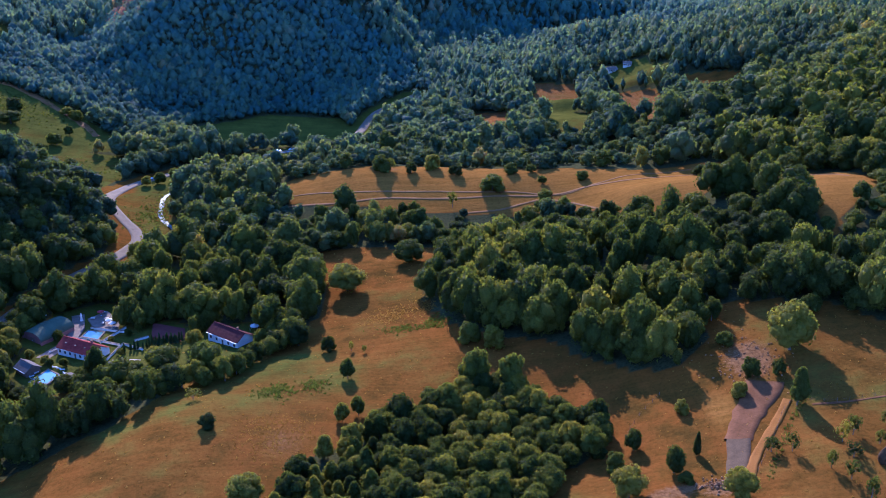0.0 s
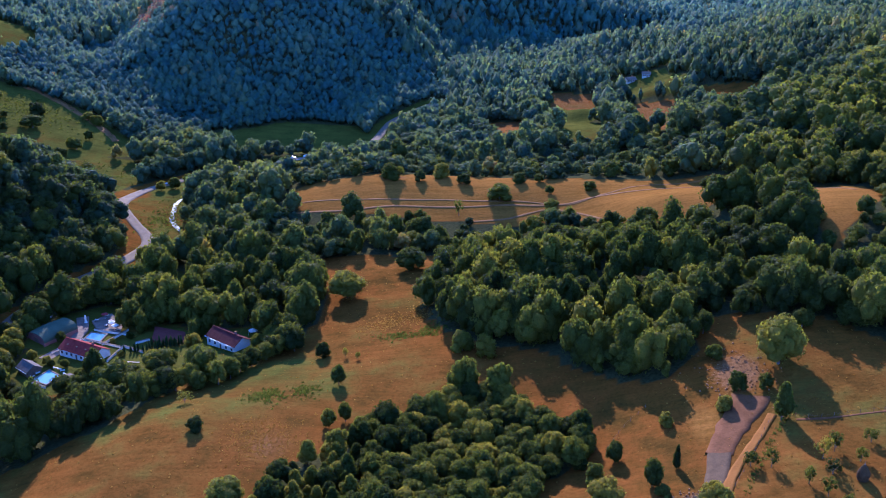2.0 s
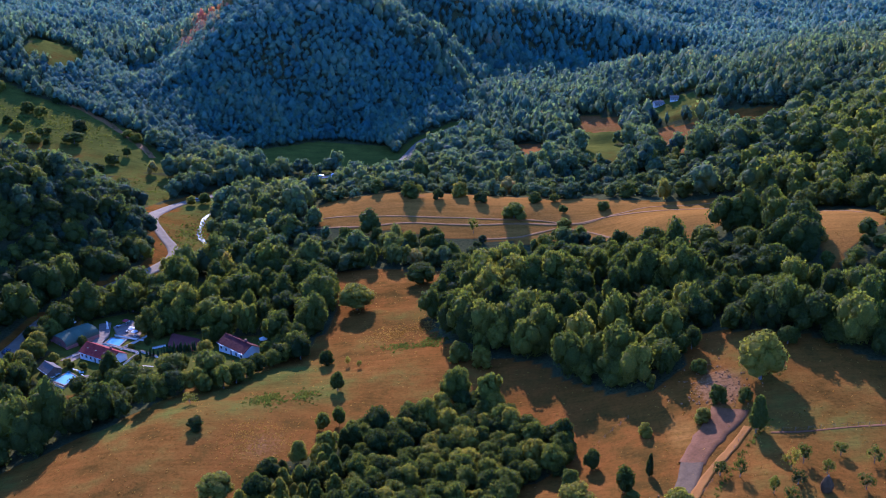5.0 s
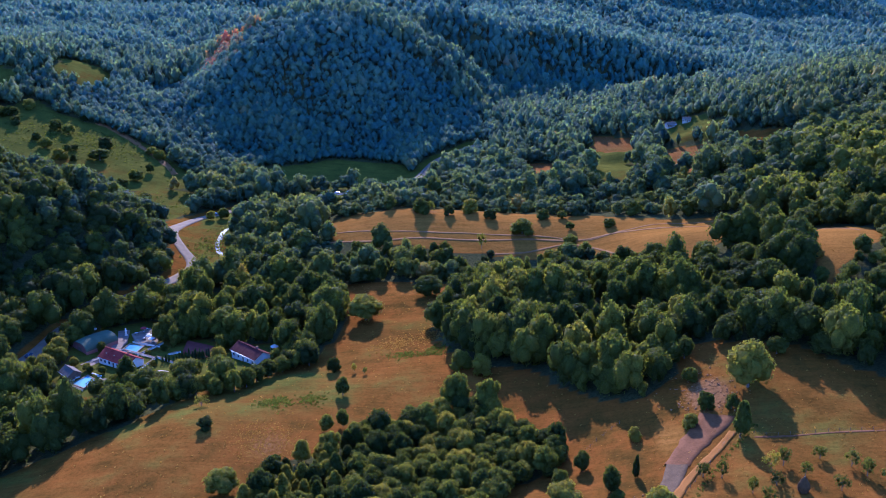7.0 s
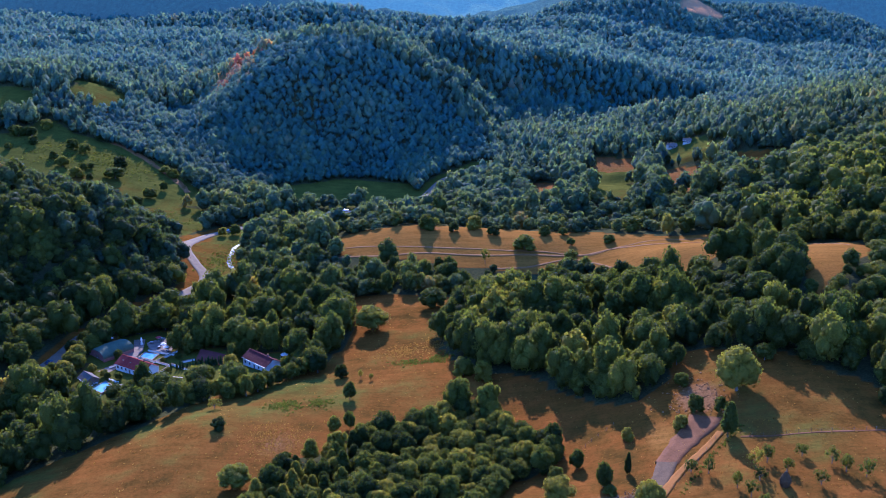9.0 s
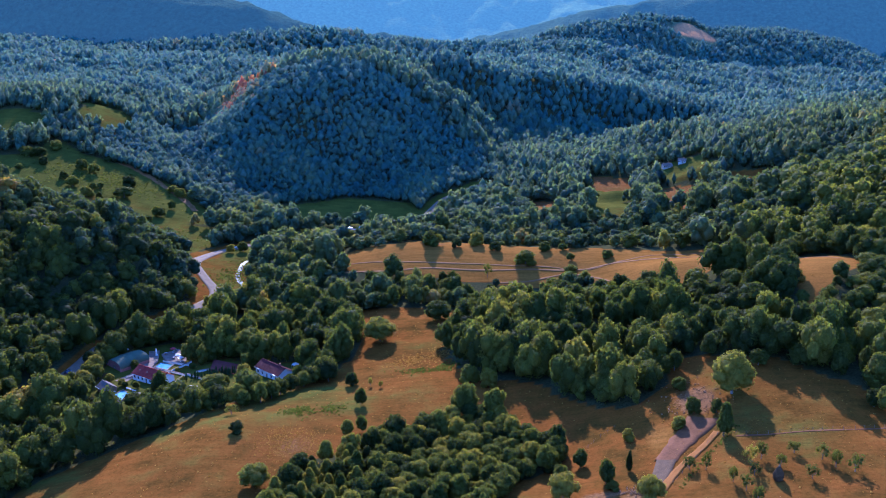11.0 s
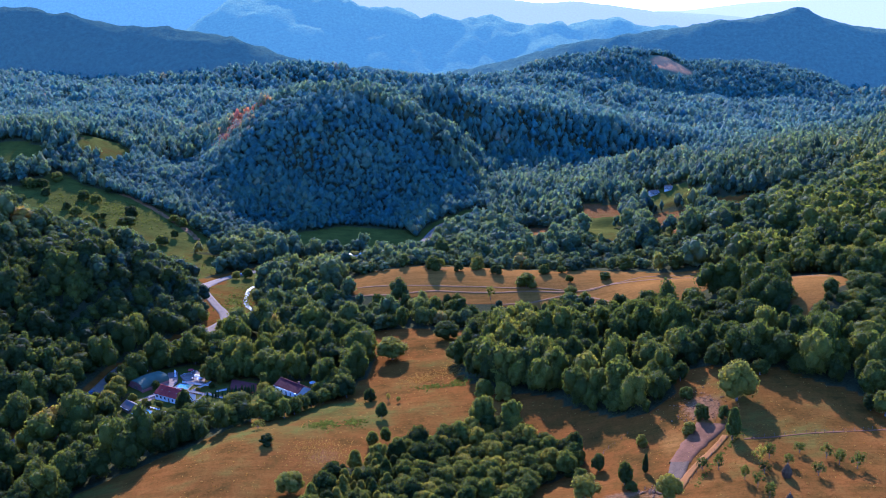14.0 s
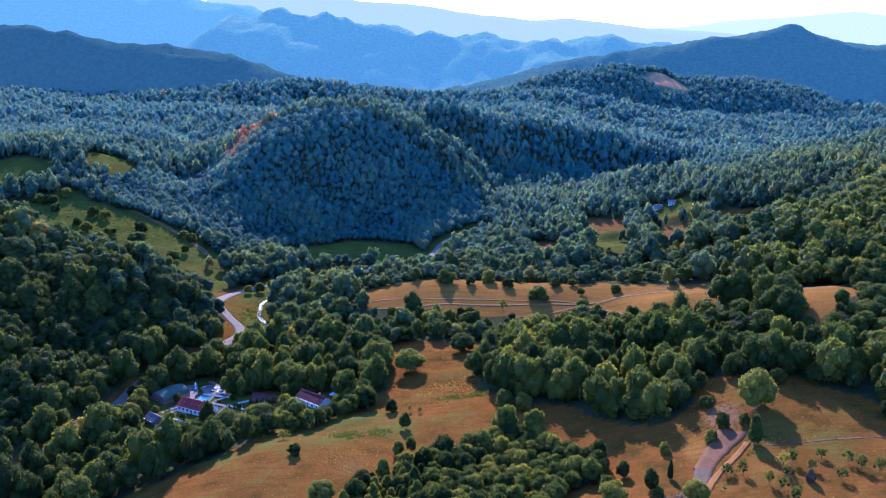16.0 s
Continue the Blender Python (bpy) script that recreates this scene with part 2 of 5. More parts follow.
hill(170, 1090, 70, 36, -37.0, turn=30)
hill(-110, 1050, 60, 45, 25.6, turn=0)
hill(20, 1180, 90, 50, 1.0, turn=30)
hill(140, 1260, 90, 50, -0.1, turn=30)
# folds of the sunny slope
hill(136, 405, 26, 38, -5)
hill(98, 728, 30, 13, 7)
hill(166, 770, 30, 12, 6)
hill(205, 600, 40, 16, 5, turn=-20)
hill(235, 655, 46, 16, -5, turn=-25)
hill(180, 660, 40, 16, 5, turn=-25)
hill(99, 878, 38, 38, -5.9)
hill(173, 856, 38, 38, -8.7)
hill(219, 846, 38, 38, -1.4)
hill(279, 902, 38, 38, 7.7)
hill(253, 829, 38, 38, -6.7)
hill(157, 779, 38, 38, -5.1)
hill(274, 646, 38, 38, 9.7)
hill(215, 512, 38, 38, 0.9)
hill(222, 496, 38, 38, 3.6)
hill(255, 671, 38, 38, -3.8)
hill(219, 632, 38, 38, -1.8)
hill(140, 575, 38, 38, 5.6)
hill(155, 507, 38, 38, 2.8)
hill(58, 757, 38, 38, 4.5)


def height(x, y):
    """The ground's height at x, y (numbers or arrays)."""
    x, y = np.asarray(x, float), np.asarray(y, float)
    z = np.full(np.broadcast(x, y).shape, -30.0)
    for cx, cy, rx, ry, h, c, s, power in HILLS:
        u, v = ((x - cx) * c + (y - cy) * s) / rx, ((y - cy) * c - (x - cx) * s) / ry
        r2 = u * u + v * v
        z = z + h * (np.exp(-r2) if power == 1.0 else np.exp(-1.3 * np.power(r2 + 0.02, power)))
    # small hummocks, and rolling ground far out
    z = z + 0.35 * np.sin(x * 0.11 + 1.3 * np.sin(y * 0.05)) * np.sin(y * 0.13 + 0.8 * np.sin(x * 0.07))
    far = np.clip((y - 1100) / 600, 0, 1)
    return z + far * (6 * np.sin(x * 0.011 + 2 * np.sin(y * 0.004)) * np.sin(y * 0.009 + 1.0) + 3 * np.sin(x * 0.031) * np.sin(y * 0.027))


def inside(x, y, ring):
    """Which of the points lie in the ring."""
    x, y = np.asarray(x, float), np.asarray(y, float)
    hit = np.zeros(x.shape, bool)
    for (ax, ay), (bx, by) in zip(ring, ring[1:] + ring[:1]):
        if ay != by:
            hit ^= ((ay > y) != (by > y)) & (x < (bx - ax) * (y - ay) / (by - ay) + ax)
    return hit


def near_line(x, y, line):
    """The distance from each point to a line of corners."""
    x, y = np.asarray(x, float), np.asarray(y, float)
    best = np.full(x.shape, 1e9)
    for (ax, ay), (bx, by) in zip(line, line[1:]):
        dx, dy = bx - ax, by - ay
        k = np.clip(((x - ax) * dx + (y - ay) * dy) / (dx * dx + dy * dy + 1e-9), 0, 1)
        best = np.minimum(best, np.hypot(x - ax - k * dx, y - ay - k * dy))
    return best


def curve(points, step=3.0):
    """A smooth line through the corners (Catmull-Rom), in steps of about that length."""
    p = [np.array(q, float) for q in points]
    p = [2 * p[0] - p[1]] + p + [2 * p[-1] - p[-2]]
    out = []
    for a, b, c, d in zip(p, p[1:], p[2:], p[3:]):
        n = max(2, int(np.linalg.norm(c - b) / step))
        for t in np.arange(n) / n:
            out.append(0.5 * (2 * b + (c - a) * t + (2 * a - 5 * b + 4 * c - d) * t * t + (3 * b - a - 3 * c + d) * t ** 3))
    out.append(p[-2])
    return [tuple(q) for q in out]


# open ground
MEADOW = [(-190, 150), (-146, 258), (-130, 268), (-110, 285), (-97, 305), (-94, 314), (-73, 334), (-58, 349), (-53, 373), (-51, 384), (-60, 428), (-65, 443), (-51, 447), (-23, 443), (27, 453), (18, 434), (2, 413), (-7, 394), (-8, 377), (-1, 357), (8, 344), (20, 331), (37, 327), (53, 306), (64, 294), (79, 290), (91, 303), (93, 327), (111, 320), (131, 314), (139, 305), (175, 278), (330, 190), (330, -100), (-175, -100)]
PLATEAU = [(-92, 525), (-89, 548), (-60, 541), (-42, 548), (16, 551), (56, 530), (72, 530), (106, 526), (144, 524), (157, 516), (170, 470), (198, 445), (200, 425), (182, 405), (169, 391), (160, 372), (161, 400), (160, 425), (155, 452), (132, 457), (118, 444), (111, 432), (103, 449), (88, 455), (79, 468), (52, 482), (34, 482), (14, 486), (-28, 493), (-56, 497), (-85, 508)]
RESORT = [(-168, 324), (-171, 345), (-174, 365), (-171, 386), (-160, 396), (-152, 404), (-137, 395), (-108, 375), (-77, 371), (-70, 356), (-73, 335), (-98, 328), (-118, 334), (-134, 328), (-146, 318)]
RIVERSIDE = [(-192, 537), (-180, 572), (-164, 560), (-142, 486), (-135, 470), (-155, 466), (-167, 499), (-180, 502)]
VALLEY_STRIP = [(-192, 570), (-168, 612), (-126, 642), (-85, 675), (-62, 695), (-45, 685), (-75, 642), (-110, 606), (-140, 590), (-164, 556)]
GREEN_FIELD = [(-261, 601), (-238, 628), (-214, 629), (-198, 600), (-206, 549), (-224, 551)]
TERRACE = [(-470, 700), (-416, 716), (-398, 756), (-372, 738), (-326, 732), (-268, 706), (-228, 662), (-213, 640), (-240, 628), (-262, 600), (-300, 590), (-360, 610), (-440, 640)]
SHADE_FIELD = [(-192, 670), (-183, 700), (-130, 735), (-78, 733), (-60, 702), (-89, 672), (-134, 656), (-171, 664)]
CLEARINGS = [
    [(73, 800), (107, 792), (106, 745), (72, 752)],
    [(126, 760), (166, 748), (164, 690), (150, 628), (120, 624), (117, 690)],
    [(20, 731), (50, 724), (46, 645), (22, 652)],
    [(66, 716), (94, 711), (114, 668), (116, 626), (86, 622), (72, 640)],
    [(180, 755), (222, 730), (217, 668), (184, 676)],
    [(122, 824), (170, 814), (166, 790), (120, 786)],
    [(202, 537), (213, 537), (203, 512)],
    [(-165, 319), (-160, 327), (-142, 322), (-136, 313), (-145, 306), (-156, 302), (-163, 310)],
    [(-141, 447), (-122, 441), (-119, 418), (-134, 426)],
    [(-400, 925), (-375, 925), (-375, 880), (-395, 880)],
    [(-700, 1310), (-600, 1310), (-610, 1265), (-690, 1265)],
    [(-570, 1470), (-500, 1470), (-510, 1420), (-560, 1420)],
]
ROAD = curve([(-212, 235), (-200, 285), (-189, 325), (-185.5, 350), (-185, 380), (-178, 414), (-168, 443), (-162, 462), (-160, 478), (-165, 491), (-176, 505), (-190, 527), (-193, 553), (-184, 583), (-165, 605), (-143, 621), (-126, 632), (-102, 648), (-85, 665), (-67, 682), (-61, 705), (-52, 745), (-20, 790)])
RIVER = curve([(-142, 492), (-157, 515), (-162, 533), (-164, 559), (-145, 585), (-132, 588), (-113, 599), (-80, 620), (-40, 640), (10, 690)])
TRACKS = [
    curve([(-90, 506), (-56, 501), (-26, 503), (5, 501), (29, 501), (53, 498), (65, 497), (81, 501), (102, 504), (131, 500), (165, 470), (190, 438)]),
    curve([(-84, 516), (-40, 510), (0, 508), (40, 503), (65, 496), (84, 504), (107, 515), (139, 516)]),
    curve([(9, 487), (29, 488), (41, 492), (53, 494), (67, 486), (79, 471), (88, 456)]),
]
KNOLL = [(107, 386), (119, 440), (132, 453), (152, 449), (158, 425), (158, 398), (154, 372), (125, 368), (110, 374)]
WOODS_IN_MEADOW = [[(-48, 195), (-46, 230), (-43, 245), (-38, 255), (-29, 266), (-19, 277), (-6, 288), (9, 299), (21, 300), (32, 285), (39, 275), (50, 271), (51, 260), (45, 250), (36, 247), (28, 230), (20, 195)]]


def wooded(x, y):
    """Where trees stand close."""
    w = np.ones(np.broadcast(x, y).shape, bool)
    for ring in [MEADOW, PLATEAU, RESORT, RIVERSIDE, VALLEY_STRIP, GREEN_FIELD, TERRACE, SHADE_FIELD] + CLEARINGS:
        w &= ~inside(x, y, ring)
    w &= (near_line(x, y, ROAD) > np.where(y > 545, 10.0, 6.5)) & (near_line(x, y, RIVER) > 4.5)
    w &= ~((y > 600) & (y < 1000) & ((np.sin(x * 0.021 + 2.1 * np.sin(y * 0.013)) + np.sin(y * 0.017 + 1.7 * np.sin(x * 0.009)) + 0.5 * np.sin(x * 0.05 + y * 0.04)) > np.where(x < -120, 1.5, 1.8)) & (np.hypot(x + 189, y - 850) > 150))
    w &= ~((y > 425) & (y < 500) & (x > -186) & (near_line(x, y + 9.0, ROAD) < 9.0))
    for ring in WOODS_IN_MEADOW:
        w |= inside(x, y, ring)
    return w


def axis(lo, a, b, hi, step, grow):
    """Coordinates that are even from a to b and spread out on both sides."""
    mid = list(np.arange(a, b + step, step))
    s, up = step, [mid[-1]]
    while up[-1] < hi:
        s *= grow
        up.append(up[-1] + s)
    s, down = step, [mid[0]]
    while down[-1] > lo:
        s *= grow
        down.append(down[-1] - s)
    return np.array(down[:0:-1] + mid + up[1:])


def grid_mesh(name, X, Y, Z, mat):
    """A sheet through a grid of heights."""
    ny, nx = X.shape
    me = bpy.data.meshes.new(name)
    i = (np.arange(ny - 1)[:, None] * nx + np.arange(nx - 1)[None]).ravel()
    faces = np.stack([i, i + 1, i + nx + 1, i + nx], -1)
    me.vertices.add(nx * ny)
    me.vertices.foreach_set("co", np.stack([X, Y, Z], -1).ravel())
    me.loops.add(faces.size)
    me.loops.foreach_set("vertex_index", faces.ravel())
    me.polygons.add(len(faces))
    me.polygons.foreach_set("loop_start", np.arange(len(faces)) * 4)
    me.update(calc_edges=True)
    me.polygons.foreach_set("use_smooth", np.ones(len(faces), bool))
    me.materials.append(mat)
    me.validate()
    return me


def set_attribute(me, name, values):
    a = me.attributes.new(name, "FLOAT", "POINT")
    a.data.foreach_set("value", np.asarray(values, np.float32).ravel())


gx, gy = axis(-4300, -320, 240, 4300, 3.6, 1.05), axis(-700, 195, 740, 4700, 3.6, 1.05)
X, Y = np.meshgrid(gx, gy)
Z = height(X, Y)
Z = Z - 1.6 * np.clip(1 - near_line(X, Y, RIVER) / 6.0, 0, 1)
ground_me = grid_mesh("ground", X, Y, Z, ground_mat)
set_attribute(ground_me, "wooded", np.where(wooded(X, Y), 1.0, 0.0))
lush = 1.0 * np.clip((Y - 600) / 60, 0, 1)
for ring, amount in ((RESORT, 0.9), (RIVERSIDE, 0.55), (VALLEY_STRIP, 0.7), (GREEN_FIELD, 0.7), (TERRACE, 0.75), (SHADE_FIELD, 0.9), (CLEARINGS[3], 0.9), (CLEARINGS[8], 0.9), (CLEARINGS[9], 1.3), (CLEARINGS[10], 1.1), (CLEARINGS[11], 1.1)):
    lush = np.maximum(lush, amount * inside(X, Y, ring))
lush = np.maximum(lush, 0.5 * np.exp(-((X + 95) / 30) ** 2 - ((Y - 262) / 26) ** 2))
lush = np.maximum(lush, 0.5 * np.exp(-((X + 60) / 35) ** 2 - ((Y - 290) / 40) ** 2))
lush = np.maximum(lush, 0.42 * np.exp(-((X + 75) / 60) ** 2 - ((Y - 272) / 48) ** 2))
lush = np.maximum(lush, 0.35 * np.exp(-((X + 20) / 30) ** 2 - ((Y - 375) / 30) ** 2))
lush = np.maximum(lush, 0.55 * np.exp(-((X - 105) / 14) ** 2 - ((Y - 482) / 8) ** 2))
lush = np.maximum(lush, 0.1 * np.exp(-((X - 128) / 34) ** 2 - ((Y - 228) / 24) ** 2))
for ring in CLEARINGS[0], CLEARINGS[1], CLEARINGS[2], CLEARINGS[4]:
    lush = np.where(inside(X, Y, ring), 0.0, lush)
set_attribute(ground_me, "lush", lush)
bare = np.exp(-((X - 100) / 9) ** 2 - ((Y - 284) / 14) ** 2) * 0.9
bare = np.maximum(bare, 0.75 * np.exp(-((X + 50) / 12) ** 2 - ((Y - 262) / 16) ** 2) * 0.7)
bare = np.maximum(bare, 0.95 * np.exp(-((X - 63) / 9) ** 2 - ((Y - 223) / 4) ** 2))
bare = np.maximum(bare, 0.9 * np.exp(-((X - 76) / 7) ** 2 - ((Y - 221) / 5) ** 2))
bare = np.maximum(bare, 0.7 * np.exp(-((X + 33) / 12) ** 2 - ((Y - 537) / 6) ** 2))
bare = np.maximum(bare, np.where(inside(X, Y, CLEARINGS[0]) | inside(X, Y, CLEARINGS[1]) | inside(X, Y, CLEARINGS[2]), 0.5, 0.0))
set_attribute(ground_me, "bare", bare)
pale = np.where(inside(X, Y, PLATEAU), 0.8, 0.0)
pale = np.maximum(pale, 0.45 * np.exp(-((X + 20) / 45) ** 2 - ((Y - 425) / 30) ** 2))
pale = np.maximum(pale, 0.9 * np.exp(-((X - 85) / 6) ** 2 - ((Y - 260) / 14) ** 2))
set_attribute(ground_me, "pale", pale)
ground = tagged(new("ground", ground_me), "dry brown and green meadow ground with wooded hills", "ground", kind="structure")


def strip(name, line, width, mat, lift=0.12, label="", category="road", ragged=0.0, kind="structure", offset=0.0):
    """A ribbon laid on the ground along a line, with thin turned-down edges."""
    rng = random.Random(len(line) * 7)
    bm = bmesh.new()
    rows = []
    for i, (x, y) in enumerate(line):
        ax, ay = line[max(0, i - 1)]
        bx, by = line[min(len(line) - 1, i + 1)]
        l = math.hypot(bx - ax, by - ay)
        nx, ny = (by - ay) / l, -(bx - ax) / l
        w = (width if isinstance(width, float) else np.interp(i / (len(line) - 1), (0, 1), width)) * (1 + rng.uniform(-ragged, ragged))
        mid = float(height(x, y))
        row = []
        for k in (-0.5, -0.25, 0.0, 0.25, 0.5):
            px, py = x + nx * (w * k + offset), y + ny * (w * k + offset)
            g = float(height(px, py))
            row.append(bm.verts.new((px, py, max(g, 0.6 * g + 0.4 * mid) + lift)))
        first, last = row[0].co.copy(), row[-1].co.copy()
        row = [bm.verts.new(first - Vector((nx * 0.3, ny * 0.3, lift + 0.7)))] + row + [bm.verts.new(last + Vector((nx * 0.3, ny * 0.3, -lift - 0.7)))]
        rows.append(row)
    for a, b in zip(rows, rows[1:]):
        for k in range(6):
            bm.faces.new((a[k], a[k + 1], b[k + 1], b[k]))
    bmesh.ops.recalc_face_normals(bm, faces=bm.faces)
    me = bpy.data.meshes.new(name)
    bm.to_mesh(me)
    bm.free()
    me.materials.append(mat)
    for p in me.polygons:
        p.use_smooth = True
    return tagged(new(name, me), label, category, kind=kind)


strip("road", ROAD, 6.4, asphalt, 0.28, "winding grey asphalt valley road")
strip("dirt_track", TRACKS[0], 1.3, dirt, 0.16, "pale dirt track across the dry plateau", ragged=0.25)
strip("dirt_track", TRACKS[1], 1.0, dirt, 0.13, "pale dirt track across the dry plateau", ragged=0.25)
strip("dirt_track", TRACKS[2], 1.3, dirt, 0.15, "pale curved dirt track on the plateau edge", ragged=0.25)
strip("dirt_track", curve([(-335, 736), (-323, 732), (-300, 718), (-274, 696), (-253, 677), (-240, 660)]), 5.0, dirt, 0.15, "reddish cut track across the green terrace", ragged=0.3)
strip("river", RIVER, 2.0, river_water, -0.75, "shallow glittering stream beside the road", "stream", 0.3)
strip("gravel_road", curve([(77, 219), (79.5, 224), (81, 228), (83.5, 235), (85.6, 243)]), (4.4, 6.8), gravel, 0.2, "grey gravel apron at the foot of the earth drive", ragged=0.06)
strip("earth_drive", curve([(85.4, 242.5), (89, 250), (94, 258.5), (98.5, 264.5), (101, 270)]), (7.2, 11.5), pink_earth, 0.17, "reddish earth drive climbing from the gravel", ragged=0.1)
strip("dirt_track", curve([(110, 254), (120, 252.5), (132, 253.5), (150, 256.5), (175, 261), (200, 265)]), 0.9, pink_earth, 0.1, "narrow earth path above the orchard", ragged=0.3)
strip("sandy_bank", curve([(81, 218), (84.5, 227), (89, 235.5), (94.5, 243.5), (99.5, 251), (104.2, 258.5)]), 2.6, sand, 0.32, "sandy orange bank beside the gravel drive", "bank", 0.2)

# ---- far ridges, their haze put in as glow ----
def ridge(name, y, depth, profile, mat, label, rough=6.0, scale=0.012, seed=1, bare=None):
    """A long far hill: its crest runs through the corners (x, z) of the profile."""
    px, pz = [p[0] for p in profile], [p[1] for p in profile]
    lo, hi = px[0] - 320, px[-1] + 900
    px, pz = [lo] + px + [hi], [min(pz[0], 40) - 60] + pz + [min(pz[-1], 40) - 60]
    xs = np.linspace(lo, hi, 190)
    crest = np.interp(xs, px, pz)
    k = np.array([0.25, 0.5, 0.25])
    for _ in range(2):
        crest[1:-1] = np.convolve(crest, k, "valid")
    vs = np.linspace(-1, 1, 30)
    X, V = np.meshgrid(xs, vs)
    Yg = y + V * depth
    Zg = -60 + (crest[None] + 60) * np.clip(1 - np.abs(V) ** 1.5, 0, 1)
    bump = np.array([[noise.fractal(Vector((a * scale, b * scale * 1.4, seed * 9.1)), 0.9, 2.0, 5) for a in xs] for b in Yg[:, 0]])
    gully = np.array([[noise.noise(Vector((a * scale * 0.5 + b * 0.002, b * scale * 0.2, seed * 3.3))) for a in xs] for b in Yg[:, 0]])
    Zg = Zg + bump * rough * (1.2 - np.abs(V)) + gully * rough * 4 * np.abs(V) * (1 - np.abs(V)) * 2
    me = grid_mesh(name, X, Yg, Zg, mat)
    if bare:
        set_attribute(me, "bare", np.exp(-((X - bare[0]) / bare[2]) ** 2 - ((V - bare[1]) / bare[3]) ** 2))
    tagged(new(name, me), label, "hills", kind="structure")
    return X, Yg, Zg


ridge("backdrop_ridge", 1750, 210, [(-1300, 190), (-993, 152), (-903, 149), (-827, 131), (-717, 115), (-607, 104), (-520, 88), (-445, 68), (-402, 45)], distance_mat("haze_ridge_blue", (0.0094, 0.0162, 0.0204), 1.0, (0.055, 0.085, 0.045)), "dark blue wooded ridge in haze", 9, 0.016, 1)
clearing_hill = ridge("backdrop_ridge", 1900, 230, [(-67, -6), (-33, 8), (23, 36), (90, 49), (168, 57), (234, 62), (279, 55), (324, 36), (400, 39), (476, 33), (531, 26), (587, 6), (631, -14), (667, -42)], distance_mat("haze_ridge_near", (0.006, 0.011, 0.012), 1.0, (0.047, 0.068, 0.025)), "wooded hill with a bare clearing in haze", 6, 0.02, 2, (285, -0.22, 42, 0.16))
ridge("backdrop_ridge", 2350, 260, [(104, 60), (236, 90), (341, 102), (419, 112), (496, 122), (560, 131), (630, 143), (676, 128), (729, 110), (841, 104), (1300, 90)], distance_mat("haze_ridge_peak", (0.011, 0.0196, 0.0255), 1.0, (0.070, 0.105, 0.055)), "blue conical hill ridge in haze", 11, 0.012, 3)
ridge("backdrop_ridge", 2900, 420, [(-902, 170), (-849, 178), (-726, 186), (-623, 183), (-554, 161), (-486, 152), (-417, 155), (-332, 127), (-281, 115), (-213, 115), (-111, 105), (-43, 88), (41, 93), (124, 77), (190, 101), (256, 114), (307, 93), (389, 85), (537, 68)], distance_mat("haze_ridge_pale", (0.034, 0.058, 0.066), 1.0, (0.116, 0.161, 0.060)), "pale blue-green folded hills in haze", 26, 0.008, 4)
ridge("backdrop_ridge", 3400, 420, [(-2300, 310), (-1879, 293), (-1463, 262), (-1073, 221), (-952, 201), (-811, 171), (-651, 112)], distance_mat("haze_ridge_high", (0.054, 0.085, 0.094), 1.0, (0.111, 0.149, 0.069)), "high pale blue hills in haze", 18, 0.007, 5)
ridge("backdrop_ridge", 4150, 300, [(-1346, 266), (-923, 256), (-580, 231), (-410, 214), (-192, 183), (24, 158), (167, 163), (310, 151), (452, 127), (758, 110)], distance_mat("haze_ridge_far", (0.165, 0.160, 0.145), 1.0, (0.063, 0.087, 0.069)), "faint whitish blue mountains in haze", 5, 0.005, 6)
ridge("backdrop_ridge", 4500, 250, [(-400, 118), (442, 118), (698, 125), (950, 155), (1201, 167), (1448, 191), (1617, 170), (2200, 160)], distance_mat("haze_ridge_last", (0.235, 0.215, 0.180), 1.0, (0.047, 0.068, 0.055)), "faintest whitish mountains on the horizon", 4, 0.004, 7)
# ---- trees ----
PHI = (1 + 5 ** 0.5) / 2
ICO_V = np.array([(-1, PHI, 0), (1, PHI, 0), (-1, -PHI, 0), (1, -PHI, 0), (0, -1, PHI), (0, 1, PHI), (0, -1, -PHI), (0, 1, -PHI), (PHI, 0, -1), (PHI, 0, 1), (-PHI, 0, -1), (-PHI, 0, 1)]) / math.sqrt(1 + PHI * PHI)
ICO_F = np.array([(0, 11, 5), (0, 5, 1), (0, 1, 7), (0, 7, 10), (0, 10, 11), (1, 5, 9), (5, 11, 4), (11, 10, 2), (10, 7, 6), (7, 1, 8), (3, 9, 4), (3, 4, 2), (3, 2, 6), (3, 6, 8), (3, 8, 9), (4, 9, 5), (2, 4, 11), (6, 2, 10), (8, 6, 7), (9, 8, 1)])


